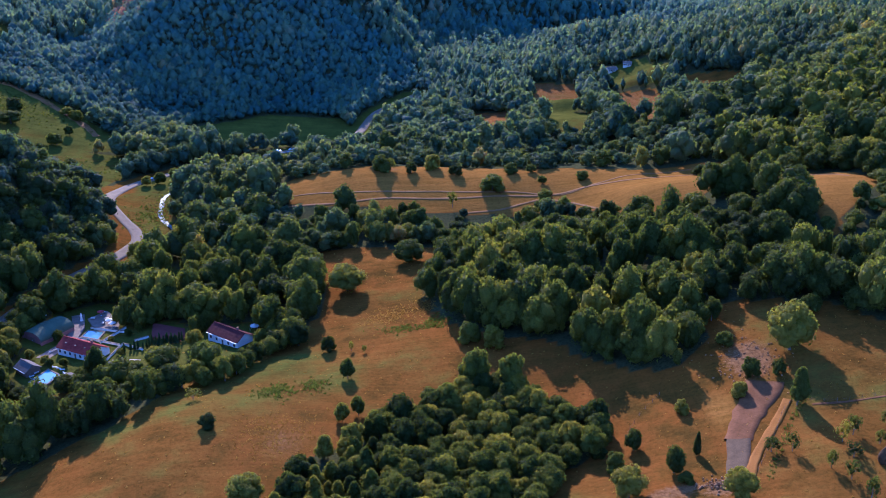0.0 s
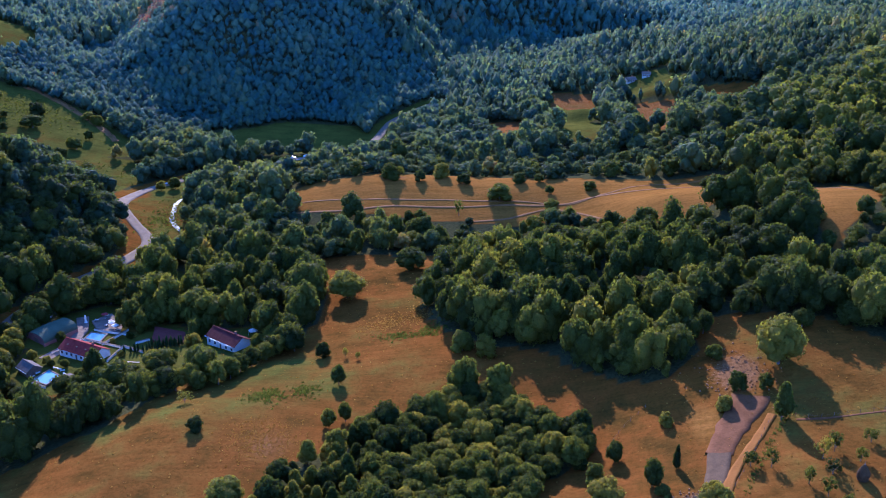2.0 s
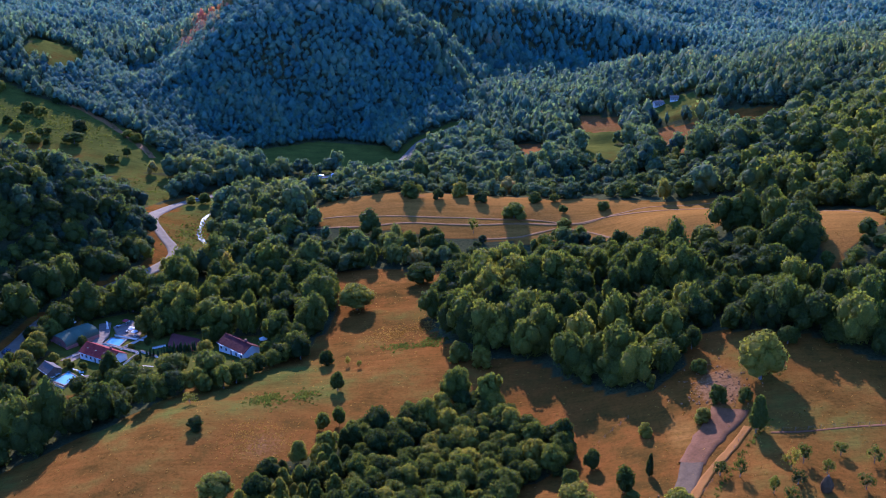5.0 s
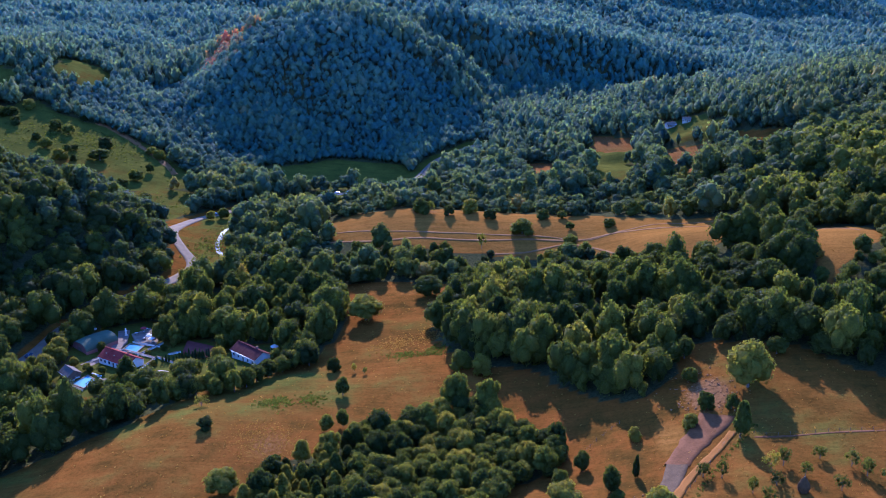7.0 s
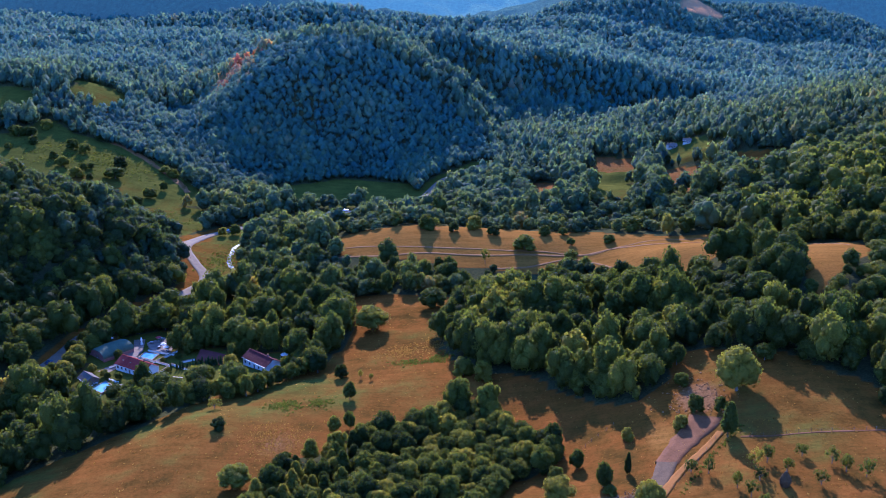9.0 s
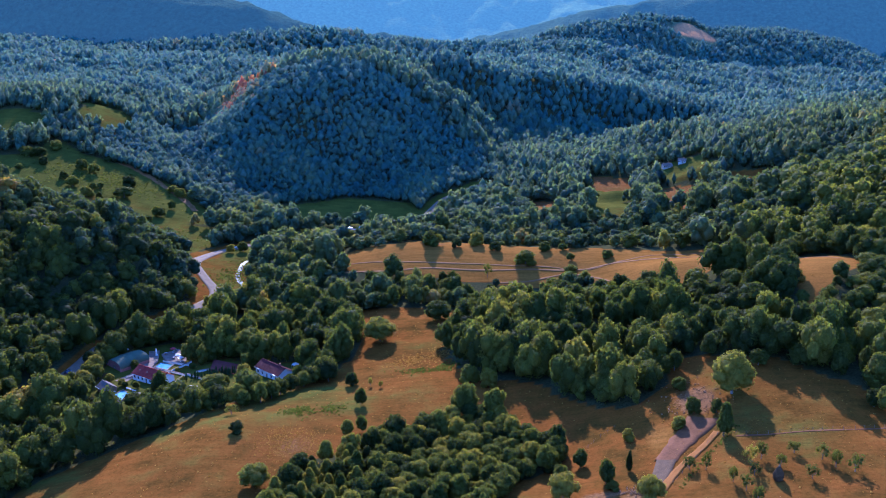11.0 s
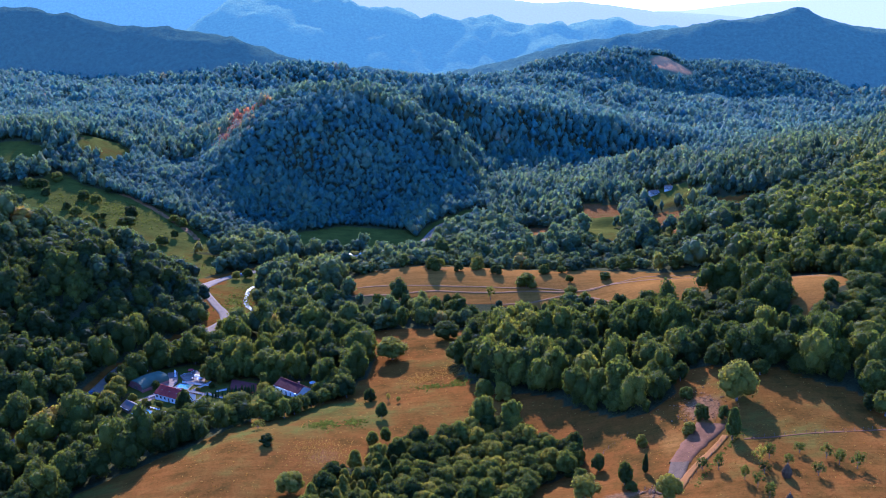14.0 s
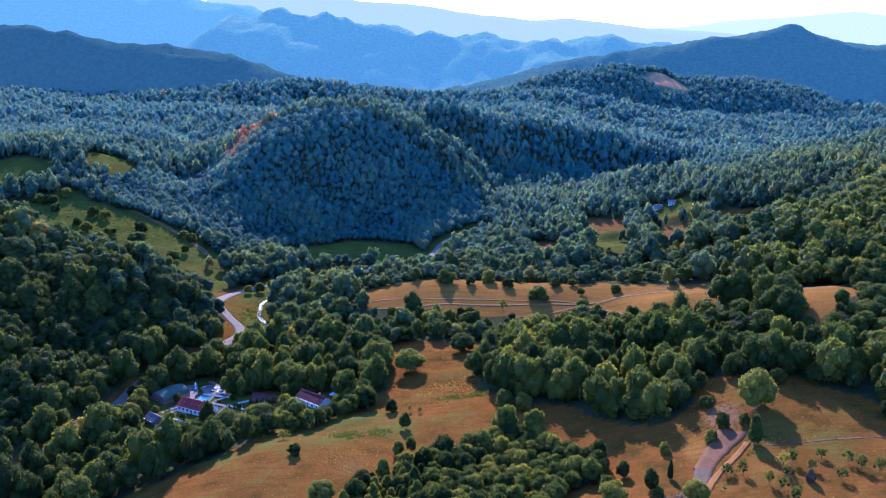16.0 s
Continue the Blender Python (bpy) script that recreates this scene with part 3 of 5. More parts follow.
def crown_shape(seed, clumps, leaves_n, leaf, low=0.18, pointed=0.0, core=0.8, spread=1.0):
    """A crown one metre high and one wide, its foot at z = 0: clumps of foliage set round a dome, with loose leaf sprays."""
    rng = np.random.default_rng(seed)
    centres, radii = [], []
    for i in range(clumps):
        f = (i + 0.5) / clumps
        z = low + (0.84 - low) * f
        wide = math.sqrt(max(0.05, 1 - ((f - 0.38) / 0.70) ** 2)) * (1 - pointed * f)
        a = i * 2.399 + rng.uniform(-0.5, 0.5)
        r = 0.29 * wide * rng.uniform(0.6, 1.15) * spread * (0.4 if f > 0.9 else 1) * (0.5 if clumps < 4 else 1)
        centres.append((r * math.cos(a), r * math.sin(a), z + rng.uniform(-0.04, 0.04)))
        radii.append((0.15 + 0.12 * wide) * rng.uniform(0.7, 1.2) * (1.45 if clumps < 4 else 1.25 if clumps < 6 else 1.12 if clumps < 9 else 1.0) * (0.8 if clumps > 14 else 1.0))
    centres, radii = np.array(centres), np.array(radii)
    V, F, n = [], [], 0
    for c, r in zip(centres, radii):
        q = ICO_V * (r * core * rng.uniform(0.8, 1.15, (12, 1)))
        q = q @ np.array(Euler(rng.uniform(0, 6, 3)).to_matrix()).T
        V.append(q * (1, 1, 0.95) + c)
        F.append(ICO_F + n)
        n += 12
    made = 0
    while made < leaves_n:
        i = rng.integers(clumps)
        d = rng.normal(size=3) + (0, 0, 0.5)
        d /= np.linalg.norm(d)
        p = centres[i] + d * radii[i] * rng.uniform(0.86, 1.05)
        gaps = np.linalg.norm(centres - p, axis=1) < radii * 0.72
        if gaps.any():
            continue
        m = d + rng.normal(size=3) * 0.5
        m /= np.linalg.norm(m)
        u = np.cross(m, rng.normal(size=3))
        u /= np.linalg.norm(u)
        w = np.cross(m, u)
        s = leaf * rng.uniform(0.6, 1.35)
        V.append(np.array([p + u * s, p + w * s * 0.9 - u * 0.3 * s, p - w * s * 0.8 - u * 0.45 * s]))
        F.append(np.array([(0, 1, 2)]) + n)
        n += 3
        made += 1
    return np.concatenate(V), np.concatenate(F), clumps * 20


def small_crown(seed):
    """A far tree: a rough eight-sided heart within loose sprays."""
    rng = np.random.default_rng(seed)
    q = np.array([(1, 0, 0), (0, 1, 0), (-1, 0, 0), (0, -1, 0), (0, 0, 1), (0, 0, -1)]) * rng.uniform(0.34, 0.45, (6, 1)) * (1, 1, 1.2)
    V, F, n = [q + (0, 0, 0.45)], [np.array([(0, 1, 4), (1, 2, 4), (2, 3, 4), (3, 0, 4), (1, 0, 5), (2, 1, 5), (3, 2, 5), (0, 3, 5)])], 6
    for k in range(17):
        d = rng.normal(size=3) + (0, 0, 0.35)
        d /= np.linalg.norm(d)
        p = d * rng.uniform(0.32, 0.42) * (1, 1, 1.2) + (0, 0, 0.48)
        m = d + rng.normal(size=3) * 0.3
        u = np.cross(m, rng.normal(size=3))
        u /= np.linalg.norm(u)
        w = np.cross(m / np.linalg.norm(m), u)
        r = rng.uniform(0.08, 0.15)
        V.append(np.array([p + u * r, p + w * r * 0.9 - u * 0.3 * r, p - w * r * 0.8 - u * 0.45 * r]))
        F.append(np.array([(0, 1, 2)]) + n)
        n += 3
    return np.concatenate(V), np.concatenate(F), 8


def tri_mesh(name, V, F, mat, smooth_faces=None):
    me = bpy.data.meshes.new(name)
    me.vertices.add(len(V))
    me.vertices.foreach_set("co", np.asarray(V, np.float32).ravel())
    me.loops.add(F.size)
    me.loops.foreach_set("vertex_index", np.asarray(F, np.int32).ravel())
    me.polygons.add(len(F))
    me.polygons.foreach_set("loop_start", np.arange(len(F)) * 3)
    if smooth_faces is not None:
        me.polygons.foreach_set("use_smooth", smooth_faces)
    me.update(calc_edges=True)
    me.materials.append(mat)
    return me


NEAR = [crown_shape(10 + i, 7 + i % 3, 620, 0.044, pointed=0.12 * (i % 3), core=0.9) for i in range(6)]
MID = [crown_shape(30 + i, 5 + i % 2, 190, 0.06, pointed=0.15 * (i % 3), core=0.9) for i in range(6)]
DOT = [small_crown(60 + i) for i in range(8)]


def spaced(x0, x1, y0, y1, gap, seed):
    """Points spread over an area, about gap apart, none in line."""
    rng = np.random.default_rng(seed)
    xs, ys = np.meshgrid(np.arange(x0, x1, gap), np.arange(y0, y1, gap * 0.87))
    xs = xs + (np.arange(xs.shape[0])[:, None] % 2) * gap / 2
    x = (xs + rng.uniform(-0.42, 0.42, xs.shape) * gap).ravel()
    y = (ys + rng.uniform(-0.42, 0.42, ys.shape) * gap).ravel()
    return x, y


def autumn(x, y):
    """Where leaves have turned."""
    a = 0.75 * np.exp(-((x + 268) / 26) ** 2 - ((y - 890) / 42) ** 2) + 0.3 * np.exp(-((x + 205) / 40) ** 2 - ((y - 905) / 22) ** 2)
    a = a + 0.42 * np.exp(-((x + 282) / 34) ** 2 - ((y - 482) / 30) ** 2)
    a = a + 0.07 * np.clip((x - 120) / 120, 0, 1) * np.clip((640 - y) / 160, 0, 1)
    a = a + 0.14 * np.exp(-((x - 78) / 18) ** 2 - ((y - 318) / 24) ** 2)
    return a


def woodland(name, x, y, shapes, size, label, seed, tall=1.0, mat=None, low_where=None, z=None, shift=0.0, haze_share=0.64):
    """Close-grown trees as one wood."""
    rng = np.random.default_rng(seed)
    if not len(x):
        return None
    z = height(x, y) if z is None else z
    patch = np.array([noise.noise(Vector((a * 0.02, b * 0.02, 3.0))) for a, b in zip(x, y)])
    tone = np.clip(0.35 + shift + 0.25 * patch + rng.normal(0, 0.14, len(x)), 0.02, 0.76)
    tone = tone + np.where(rng.random(len(x)) < 0.02, 0.15, 0)
    turned = autumn(x, y)
    tone = np.clip(tone + turned * rng.uniform(0.3, 1.1, len(x)), 0, 0.93)
    which = rng.integers(len(shapes), size=len(x))
    w = size * np.exp(rng.normal(0, 0.34, len(x))) * (1 + 0.3 * patch)
    h = (0.45 * size + 0.55 * w) * rng.uniform(0.72, 1.5, len(x)) * tall
    w = np.clip(w, 0.5 * size, 1.6 * size)
    h = np.clip(h * (1 + 0.35 * patch), 0.5 * size, 1.9 * size * tall)
    if low_where is not None:
        h = h * np.where(low_where, 0.62, 1.0)
        w = w * np.where(low_where, 0.8, 1.0)
    a = rng.uniform(0, 2 * math.pi, len(x))
    # how much painted haze each tree takes: more with distance ahead
    haze_tint = np.clip((y - 0.7 * np.clip(x - 40, 0, 300) - 430) / 590, 0, 1) ** 0.85
    haze_tint = np.clip(haze_share * haze_tint + rng.normal(0, 0.07, len(x)) * (haze_tint > 0), 0, 1)
    VV, FF, TT, SS, CC, n = [], [], [], [], [], 0
    for s, (V, F, solid) in enumerate(shapes):
        i = np.nonzero(which == s)[0]
        if not len(i):
            continue
        c, sn = np.cos(a[i])[:, None], np.sin(a[i])[:, None]
        px = (V[None, :, 0] * c - V[None, :, 1] * sn) * w[i][:, None] + x[i][:, None]
        py = (V[None, :, 0] * sn + V[None, :, 1] * c) * w[i][:, None] + y[i][:, None]
        pz = V[None, :, 2] * h[i][:, None] + z[i][:, None] + 0.04 * h[i][:, None]
        VV.append(np.stack([px, py, pz], -1).reshape(-1, 3))
        FF.append((F[None] + (np.arange(len(i)) * len(V))[:, None, None] + n).reshape(-1, 3))
        TT.append(np.repeat(tone[i], len(V)))
        CC.append(np.repeat(haze_tint[i], len(V)))
        SS.append(np.tile(np.arange(len(F)) < solid, len(i)))
        n += len(i) * len(V)
    me = tri_mesh(name, np.concatenate(VV), np.concatenate(FF), mat or leaves_wood, np.concatenate(SS))
    set_attribute(me, "tone", np.concatenate(TT))
    set_attribute(me, "haze_tint", np.concatenate(CC))
    return tagged(new(name, me), label, "woodland", kind="stuff")


def seen_fan(x, y):
    return (x < 0.455 * y + 40) & (x > -0.565 * (y + 90))


# near and middle woods, by stretch of land
x, y = spaced(-360, 330, 203, 620, 6.8, 5)
keep = wooded(x, y) & seen_fan(x, y)
x, y = x[keep], y[keep]
front = inside(x, y, WOODS_IN_MEADOW[0])
HEDGE = [(-175, 150), (-200, 250), (-172, 318), (-146, 316), (-134, 326), (-120, 334), (-100, 331), (-77, 339), (-70, 358), (-50, 360), (-40, 330), (-88, 270), (-120, 240), (-150, 150)]
hedge = inside(x, y, HEDGE) & ~front
left = (x < -168 - 0.08 * (y - 480)) & ~hedge & (y < 560) & (near_line(x, y, ROAD) > 6) & (x < np.interp(y, [200, 300, 350, 400, 450, 480, 520, 560], [-225, -212, -202, -193, -176, -170, -185, -205]))
central = (x > -15) & (y < 470) & ~front & ~hedge & ~left & ~inside(x, y, KNOLL) & (x < 175)
knoll = inside(x, y, KNOLL)
right = (x >= 150) & ~knoll & ~central
valley = ~(front | hedge | left | central | knoll | right)
thin = np.random.default_rng(8).random(len(x))
belt = hedge & (thin > 0.25)
valley = valley & ((thin > 0.3) | ((y < 330) & (thin > 0.1)))
central = central & (thin > 0.16)
right = right & (thin > 0.38)
knoll = knoll & (thin > 0.4)
scarp = valley & (x > -75) & (y > 440) & (y < 500)
valley = valley & ~scarp
# negative shift: leaf tones darkened in place of shade on this hillside
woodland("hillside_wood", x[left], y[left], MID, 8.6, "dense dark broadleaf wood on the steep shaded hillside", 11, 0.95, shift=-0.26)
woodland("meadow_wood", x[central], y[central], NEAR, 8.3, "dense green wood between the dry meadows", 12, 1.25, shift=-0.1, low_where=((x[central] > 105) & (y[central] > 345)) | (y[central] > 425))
k = valley & (y < 450)
woodland("valley_wood", x[k], y[k], NEAR, 9.4, "mixed green trees along the valley and stream", 14, 1.1)
k = valley & (y >= 450)
woodland("valley_wood", x[k], y[k], MID, 9.4, "mixed green trees along the valley and stream", 25, 1.05, low_where=(y[k] > 530) & (y[k] < 590) & (x[k] > -100))
tall_belt = belt & (y < 303) & ((x > -128) | (y < 284))
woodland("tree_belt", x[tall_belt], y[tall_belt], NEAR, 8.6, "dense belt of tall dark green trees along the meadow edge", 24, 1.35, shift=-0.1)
belt = belt & ~tall_belt
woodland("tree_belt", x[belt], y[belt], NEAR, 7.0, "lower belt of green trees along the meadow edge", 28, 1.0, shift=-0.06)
scarp = scarp & ((y < 474) | (thin < 0.5))
woodland("scarp_thicket", x[scarp], y[scarp], NEAR, 7.6, "green trees and scrub along the scarp below the plateau", 18, 1.05)
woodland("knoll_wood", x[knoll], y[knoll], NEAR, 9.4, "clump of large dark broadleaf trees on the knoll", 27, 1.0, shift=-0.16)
k = right & (y >= 480)
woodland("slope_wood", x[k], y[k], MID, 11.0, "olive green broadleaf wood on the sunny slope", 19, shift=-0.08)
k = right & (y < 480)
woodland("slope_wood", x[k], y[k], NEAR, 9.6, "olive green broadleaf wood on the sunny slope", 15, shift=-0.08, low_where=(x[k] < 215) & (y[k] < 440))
on_face = lambda x, y: ((x + 190) / 185) ** 2 + ((y - 790) / 105) ** 2 < 1
x, y = spaced(-620, 640, 620, 740, 7.6, 6)
keep = wooded(x, y) & seen_fan(x, y) & ~on_face(x, y)
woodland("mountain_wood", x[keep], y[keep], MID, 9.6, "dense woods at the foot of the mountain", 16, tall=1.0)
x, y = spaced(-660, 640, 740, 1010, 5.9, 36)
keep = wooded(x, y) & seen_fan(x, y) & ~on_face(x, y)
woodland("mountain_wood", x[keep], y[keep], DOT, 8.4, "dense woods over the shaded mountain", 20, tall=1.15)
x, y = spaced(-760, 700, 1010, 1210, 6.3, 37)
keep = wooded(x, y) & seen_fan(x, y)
woodland("mountain_wood", x[keep], y[keep], DOT, 8.6, "dense woods on the ridge behind the mountain", 26, tall=1.15, haze_share=0.8)
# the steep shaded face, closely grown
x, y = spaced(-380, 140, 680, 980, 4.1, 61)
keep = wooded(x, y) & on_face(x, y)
woodland("mountain_wood", x[keep], y[keep], DOT, 7.0, "close-grown wood on the steep shaded mountain face", 62, tall=0.9, haze_share=1.0)
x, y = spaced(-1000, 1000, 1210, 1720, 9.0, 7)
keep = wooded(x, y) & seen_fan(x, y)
woodland("far_wood", x[keep], y[keep], DOT, 11.0, "far wooded hills", 17, haze_share=0.85)
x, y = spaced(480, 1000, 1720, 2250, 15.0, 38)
woodland("far_wood", x, y, DOT, 14.0, "woods and hedges in the far valley", 39, haze_share=0.9)

rn = np.random.default_rng(90)
hX, hY, hZ = clearing_hill
ii, jj, fu, fv = rn.integers(3, 17, 9500), rn.integers(20, 169, 9500), rn.random(9500), rn.random(9500)
bilinear = lambda A: (A[ii, jj] * (1 - fu) + A[ii, jj + 1] * fu) * (1 - fv) + (A[ii + 1, jj] * (1 - fu) + A[ii + 1, jj + 1] * fu) * fv
bx, by, bz = bilinear(hX), bilinear(hY), bilinear(hZ)
keep = (((bx - 285) / 44) ** 2 + ((by - 1845) / 50) ** 2 > 1) & (bz > -45) & (bx > -200) & (bx < 760)
woodland("far_wood", bx[keep], by[keep], DOT, 9.0, "woods on the far hill with the clearing", 91, z=bz[keep], haze_share=0.85)


# trees that stand alone or can be told apart
def part(name, bm, mat, parent, label=""):
    """Links a bmesh as one mesh under a thing or a part."""
    me = bpy.data.meshes.new(name)
    bm.to_mesh(me)
    bm.free()
    me.materials.append(mat)
    ob = new(name, me)
    ob.parent = parent
    if label:
        ob["label"] = label
    return ob


def limb(bm, a, b, ra, rb, sides=6):
    """A tapered round limb from a to b."""
    a, b = Vector(a), Vector(b)
    q = (b - a).to_track_quat("Z", "Y")
    rings = []
    for p, r in ((a, ra), (b, rb)):
        rings.append([bm.verts.new(p + q @ Vector((r * math.cos(k * 2 * math.pi / sides), r * math.sin(k * 2 * math.pi / sides), 0))) for k in range(sides)])
    for k in range(sides):
        bm.faces.new((rings[0][k], rings[0][(k + 1) % sides], rings[1][(k + 1) % sides], rings[1][k]))
    bm.faces.new(rings[1])


def tree(seed, clumps, leaves_n, leaf, label, pointed=0.2, low=0.26, spread=1.25, core=0.9):
    """A tree one metre high and one wide: a tapered trunk with limbs, and a crown."""
    rng = random.Random(seed)
    top = tagged(new("tree"), label, "tree", "")
    bm = bmesh.new()
    limb(bm, (0, 0, -0.05), (0.01, 0, 0.16), 0.036, 0.026, 7)
    limb(bm, (0.01, 0, 0.16), (0.0, 0.01, 0.55), 0.026, 0.012, 7)
    for i in range(6):
        a = i * 1.1 + rng.uniform(-0.3, 0.3)
        z = 0.18 + 0.05 * i
        limb(bm, (0, 0, z), (0.26 * math.cos(a), 0.26 * math.sin(a), z + rng.uniform(0.12, 0.25)), 0.013, 0.005, 5)
    part("trunk", bm, bark, top, "brown trunk with spreading limbs")
    V, F, solid = crown_shape(seed, clumps, leaves_n, leaf, low, pointed, core, spread)
    ob = new("crown", tri_mesh("crown", V, F, leaves, np.arange(len(F)) < solid))
    ob.parent = top
    return top


TREES = {
    "round": [tree(101, 22, 1700, 0.032, "round green broadleaf tree standing in the dry meadow"), tree(102, 20, 1600, 0.034, "dark green broadleaf tree with a clumped crown", 0.1), tree(103, 24, 1700, 0.032, "olive green broadleaf tree with an uneven crown", 0.3)],
    "cone": [tree(111, 20, 1600, 0.032, "tall egg-shaped yellow-green tree by the gravel drive", 0.75, 0.2, 0.9), tree(112, 18, 1500, 0.034, "slender upright green tree", 0.6, 0.2, 0.75)],
    "thin": [tree(121, 9, 435, 0.050, "small sparse young tree on dry grass", 0.2, 0.35, 1.4, 0.5), tree(122, 8, 377, 0.050, "small thin orchard tree on dry grass", 0.1, 0.4, 1.5, 0.45)],
    "bush": [tree(131, 12, 1000, 0.047, "low dark green bush on dry grass", 0.0, 0.1, 1.2), tree(132, 13, 1000, 0.047, "rounded green bush on dry grass", 0.1, 0.1, 1.1)],
}
used = {}
EDGE_ROW = [(-100, 305, 8, 7.5), (-94, 309, 8.5, 7), (-89, 313, 9, 7), (-86, 309, 7, 6.5), (-82, 316, 8, 6.5), (-79, 312, 9.5, 6), (-76, 318, 8, 7), (-74, 325, 7.5, 7), (-71, 331, 8, 7), (-67, 338, 7, 7.5), (-63, 344, 8, 8), (-78, 324, 6, 6), (-59, 353, 7.5, 8), (-66, 350, 8, 7)]


def plant(kind, x, y, h, w, group="", turn=None, label=""):
    """Sets a copy of a tree on the ground, h high and w wide."""
    n = used[kind] = used.get(kind, 0) + 1
    ob = TREES[kind][n % len(TREES[kind])]
    if turn is None:
        turn = (n * 137.5) % 360
    t = copy_thing(ob, Matrix.Identity(4))
    t.matrix_basis = pose(x, y, float(height(x, y)) - 0.05, 0, 0, turn) @ Matrix.Diagonal((w * 1.15, w * 1.15, h * 1.08, 1))
    tagged(t, label, "", group)
    return t


for x, y, h, w in [(-75, 269, 4.5, 5.3), (-44, 336, 6.1, 4.4), (10, 330, 7.8, 7.3), (19, 325, 7.7, 7.2), (74, 264, 4.4, 4.0), (106, 273, 4.9, 3.8), (92, 266, 4.3, 4.8), (95, 296, 4.8, 4.8), (67, 227, 3.1, 4.0), (47, 251, 4.0, 4.2), (50, 241, 6.0, 5.1), (98, 275, 6.0, 4.6)]:
    plant("bush", x, y, h, w, "bushes on the meadow")
for x, y, h, w in [(-42, 395, 11.5, 14.6), (-16, 424, 9.5, 13.2), (0, 450, 8.3, 7.8), (-57, 345, 9.9, 8.6), (65, 233, 8.3, 5.4), (51, 225, 9.0, 9.0), (-56, 231, 8.0, 10.5), (126, 305, 6.3, 6.7), (95, 313, 8.7, 5.4), (78, 215, 8.6, 8.0), (113, 285, 15.8, 14.5), (161, 274, 6.7, 6.0), (165, 270, 9.9, 9.2), (57, 250, 6.8, 4.9)]:
    plant("round", x, y, h, w, "trees on the meadow")
plant("cone", 106, 255, 12.7, 7.6, "trees on the meadow")
for x, y, h, w in [(11, 298, 14, 9.5), (23, 295, 13.5, 9.0), (49, 266, 10.5, 6.0), (-14, 276, 11, 8.5)]:
    plant("round", x, y, h, w, "thicket in the meadow", label="tall dark tree rising from the meadow thicket")
plant("cone", 73, 240, 7.5, 3.1, "trees on the meadow")
for x, y, h, w in [(-34, 308, 7.4, 5.2), (-33, 277, 6.2, 4.6), (-28, 281, 6.8, 4.2)]:
    plant("round", x, y, h, w, "young trees on the meadow", label="small bright green tree on dry grass")
for x, y, h, w in [(-35, 334, 3.6, 2.0), (-30, 331, 2.9, 1.9), (-86, 294, 3.9, 4.1)]:
    plant("thin", x, y, h, w, "young trees on the meadow")
for x, y, h, w in [(92, 234, 4.5, 4.1), (97, 232, 5.3, 3.1), (104, 222, 5.1, 3.0), (111, 233, 6.1, 3.4), (115, 236, 5.8, 3.8), (111, 225, 4.3, 3.7), (109, 208, 5.7, 3.5), (107, 216, 5.0, 3.3), (120, 230, 4.3, 3.1), (134, 235, 4.7, 3.8), (137, 230, 5.6, 3.8), (142, 227, 5.5, 4.1), (126, 239, 3.8, 3.8), (128, 222, 4.4, 3.6)]:
    plant("thin", x, y, h, w, "orchard trees")
for x, y, h, w in [(-35, 534, 12.0, 11.0), (-18, 531, 7.6, 6.4), (-6, 541, 10.8, 10.4), (7, 528, 7.3, 7.7), (27, 507, 11.0, 13.5), (54, 509, 5.8, 5.6), (54, 495, 6.9, 7.9), (76, 512, 5.8, 8.1), (-63, 481, 13.9, 8.3), (-21, 486, 9.1, 6.6), (-15, 487, 9.0, 6.6), (49, 526, 5.6, 6.4), (38, 526, 7.2, 8.3), (137, 497, 7.1, 9.3), (-231, 583, 12.0, 12.8), (-298, 660, 11.5, 17.0), (-261, 614, 10.1, 11.9)]:
    plant("bush" if (x * 7 + y) % 3 < 1.4 else "round", x, y, h * 0.75, w * 0.85, "trees on the plateau", label="green broadleaf tree on the open plateau grass")
for x, y, h, w in [(-49, 494, 7.0, 4.2), (5, 493, 7.9, 4.2), (-30, 536, 6.7, 4.5)]:
    plant("thin", x, y, h, w, "trees on the plateau")
rng = random.Random(3)
thicket_x, thicket_y = spaced(-55, 60, 196, 305, 5.8, 19)
k = inside(thicket_x, thicket_y, WOODS_IN_MEADOW[0])
for x, y in zip(thicket_x[k], thicket_y[k]):
    w = rng.uniform(5.2, 8.2)
    plant("cone" if x < -18 and rng.random() < 0.6 else "round", float(x), float(y), w * rng.uniform(0.95, 1.35), w, "thicket in the meadow", label="broadleaf tree in the dense meadow thicket")
for x, y, h, w in EDGE_ROW:
    plant("round", x, y, h, w, "trees along the meadow edge", label="green broadleaf tree at the meadow edge below the lodge")
for x, y, h, w in [(-181, 571, 6, 6), (-174, 577, 7, 7), (-167, 584, 7.5, 7), (-160, 592, 6.5, 7), (-152, 598, 7, 7.5), (-145, 604, 6, 6.5), (-137, 610, 7.5, 7), (-129, 615, 6, 7), (-119, 622, 7, 7)]:
    plant("round", x, y, h, w, "trees along the valley road", label="green roadside tree below the valley road")
rng = random.Random(21)
for i in range(34):
    x, y = rng.uniform(-430, -250), rng.uniform(632, 755)
    if inside(np.array([x]), np.array([y]), TERRACE)[0]:
        h = rng.uniform(4, 9)
        plant(rng.choice(("round", "bush")), x, y, h, h * rng.uniform(0.9, 1.4), "trees on the green terrace", label="green tree on the grassy hillside terrace")
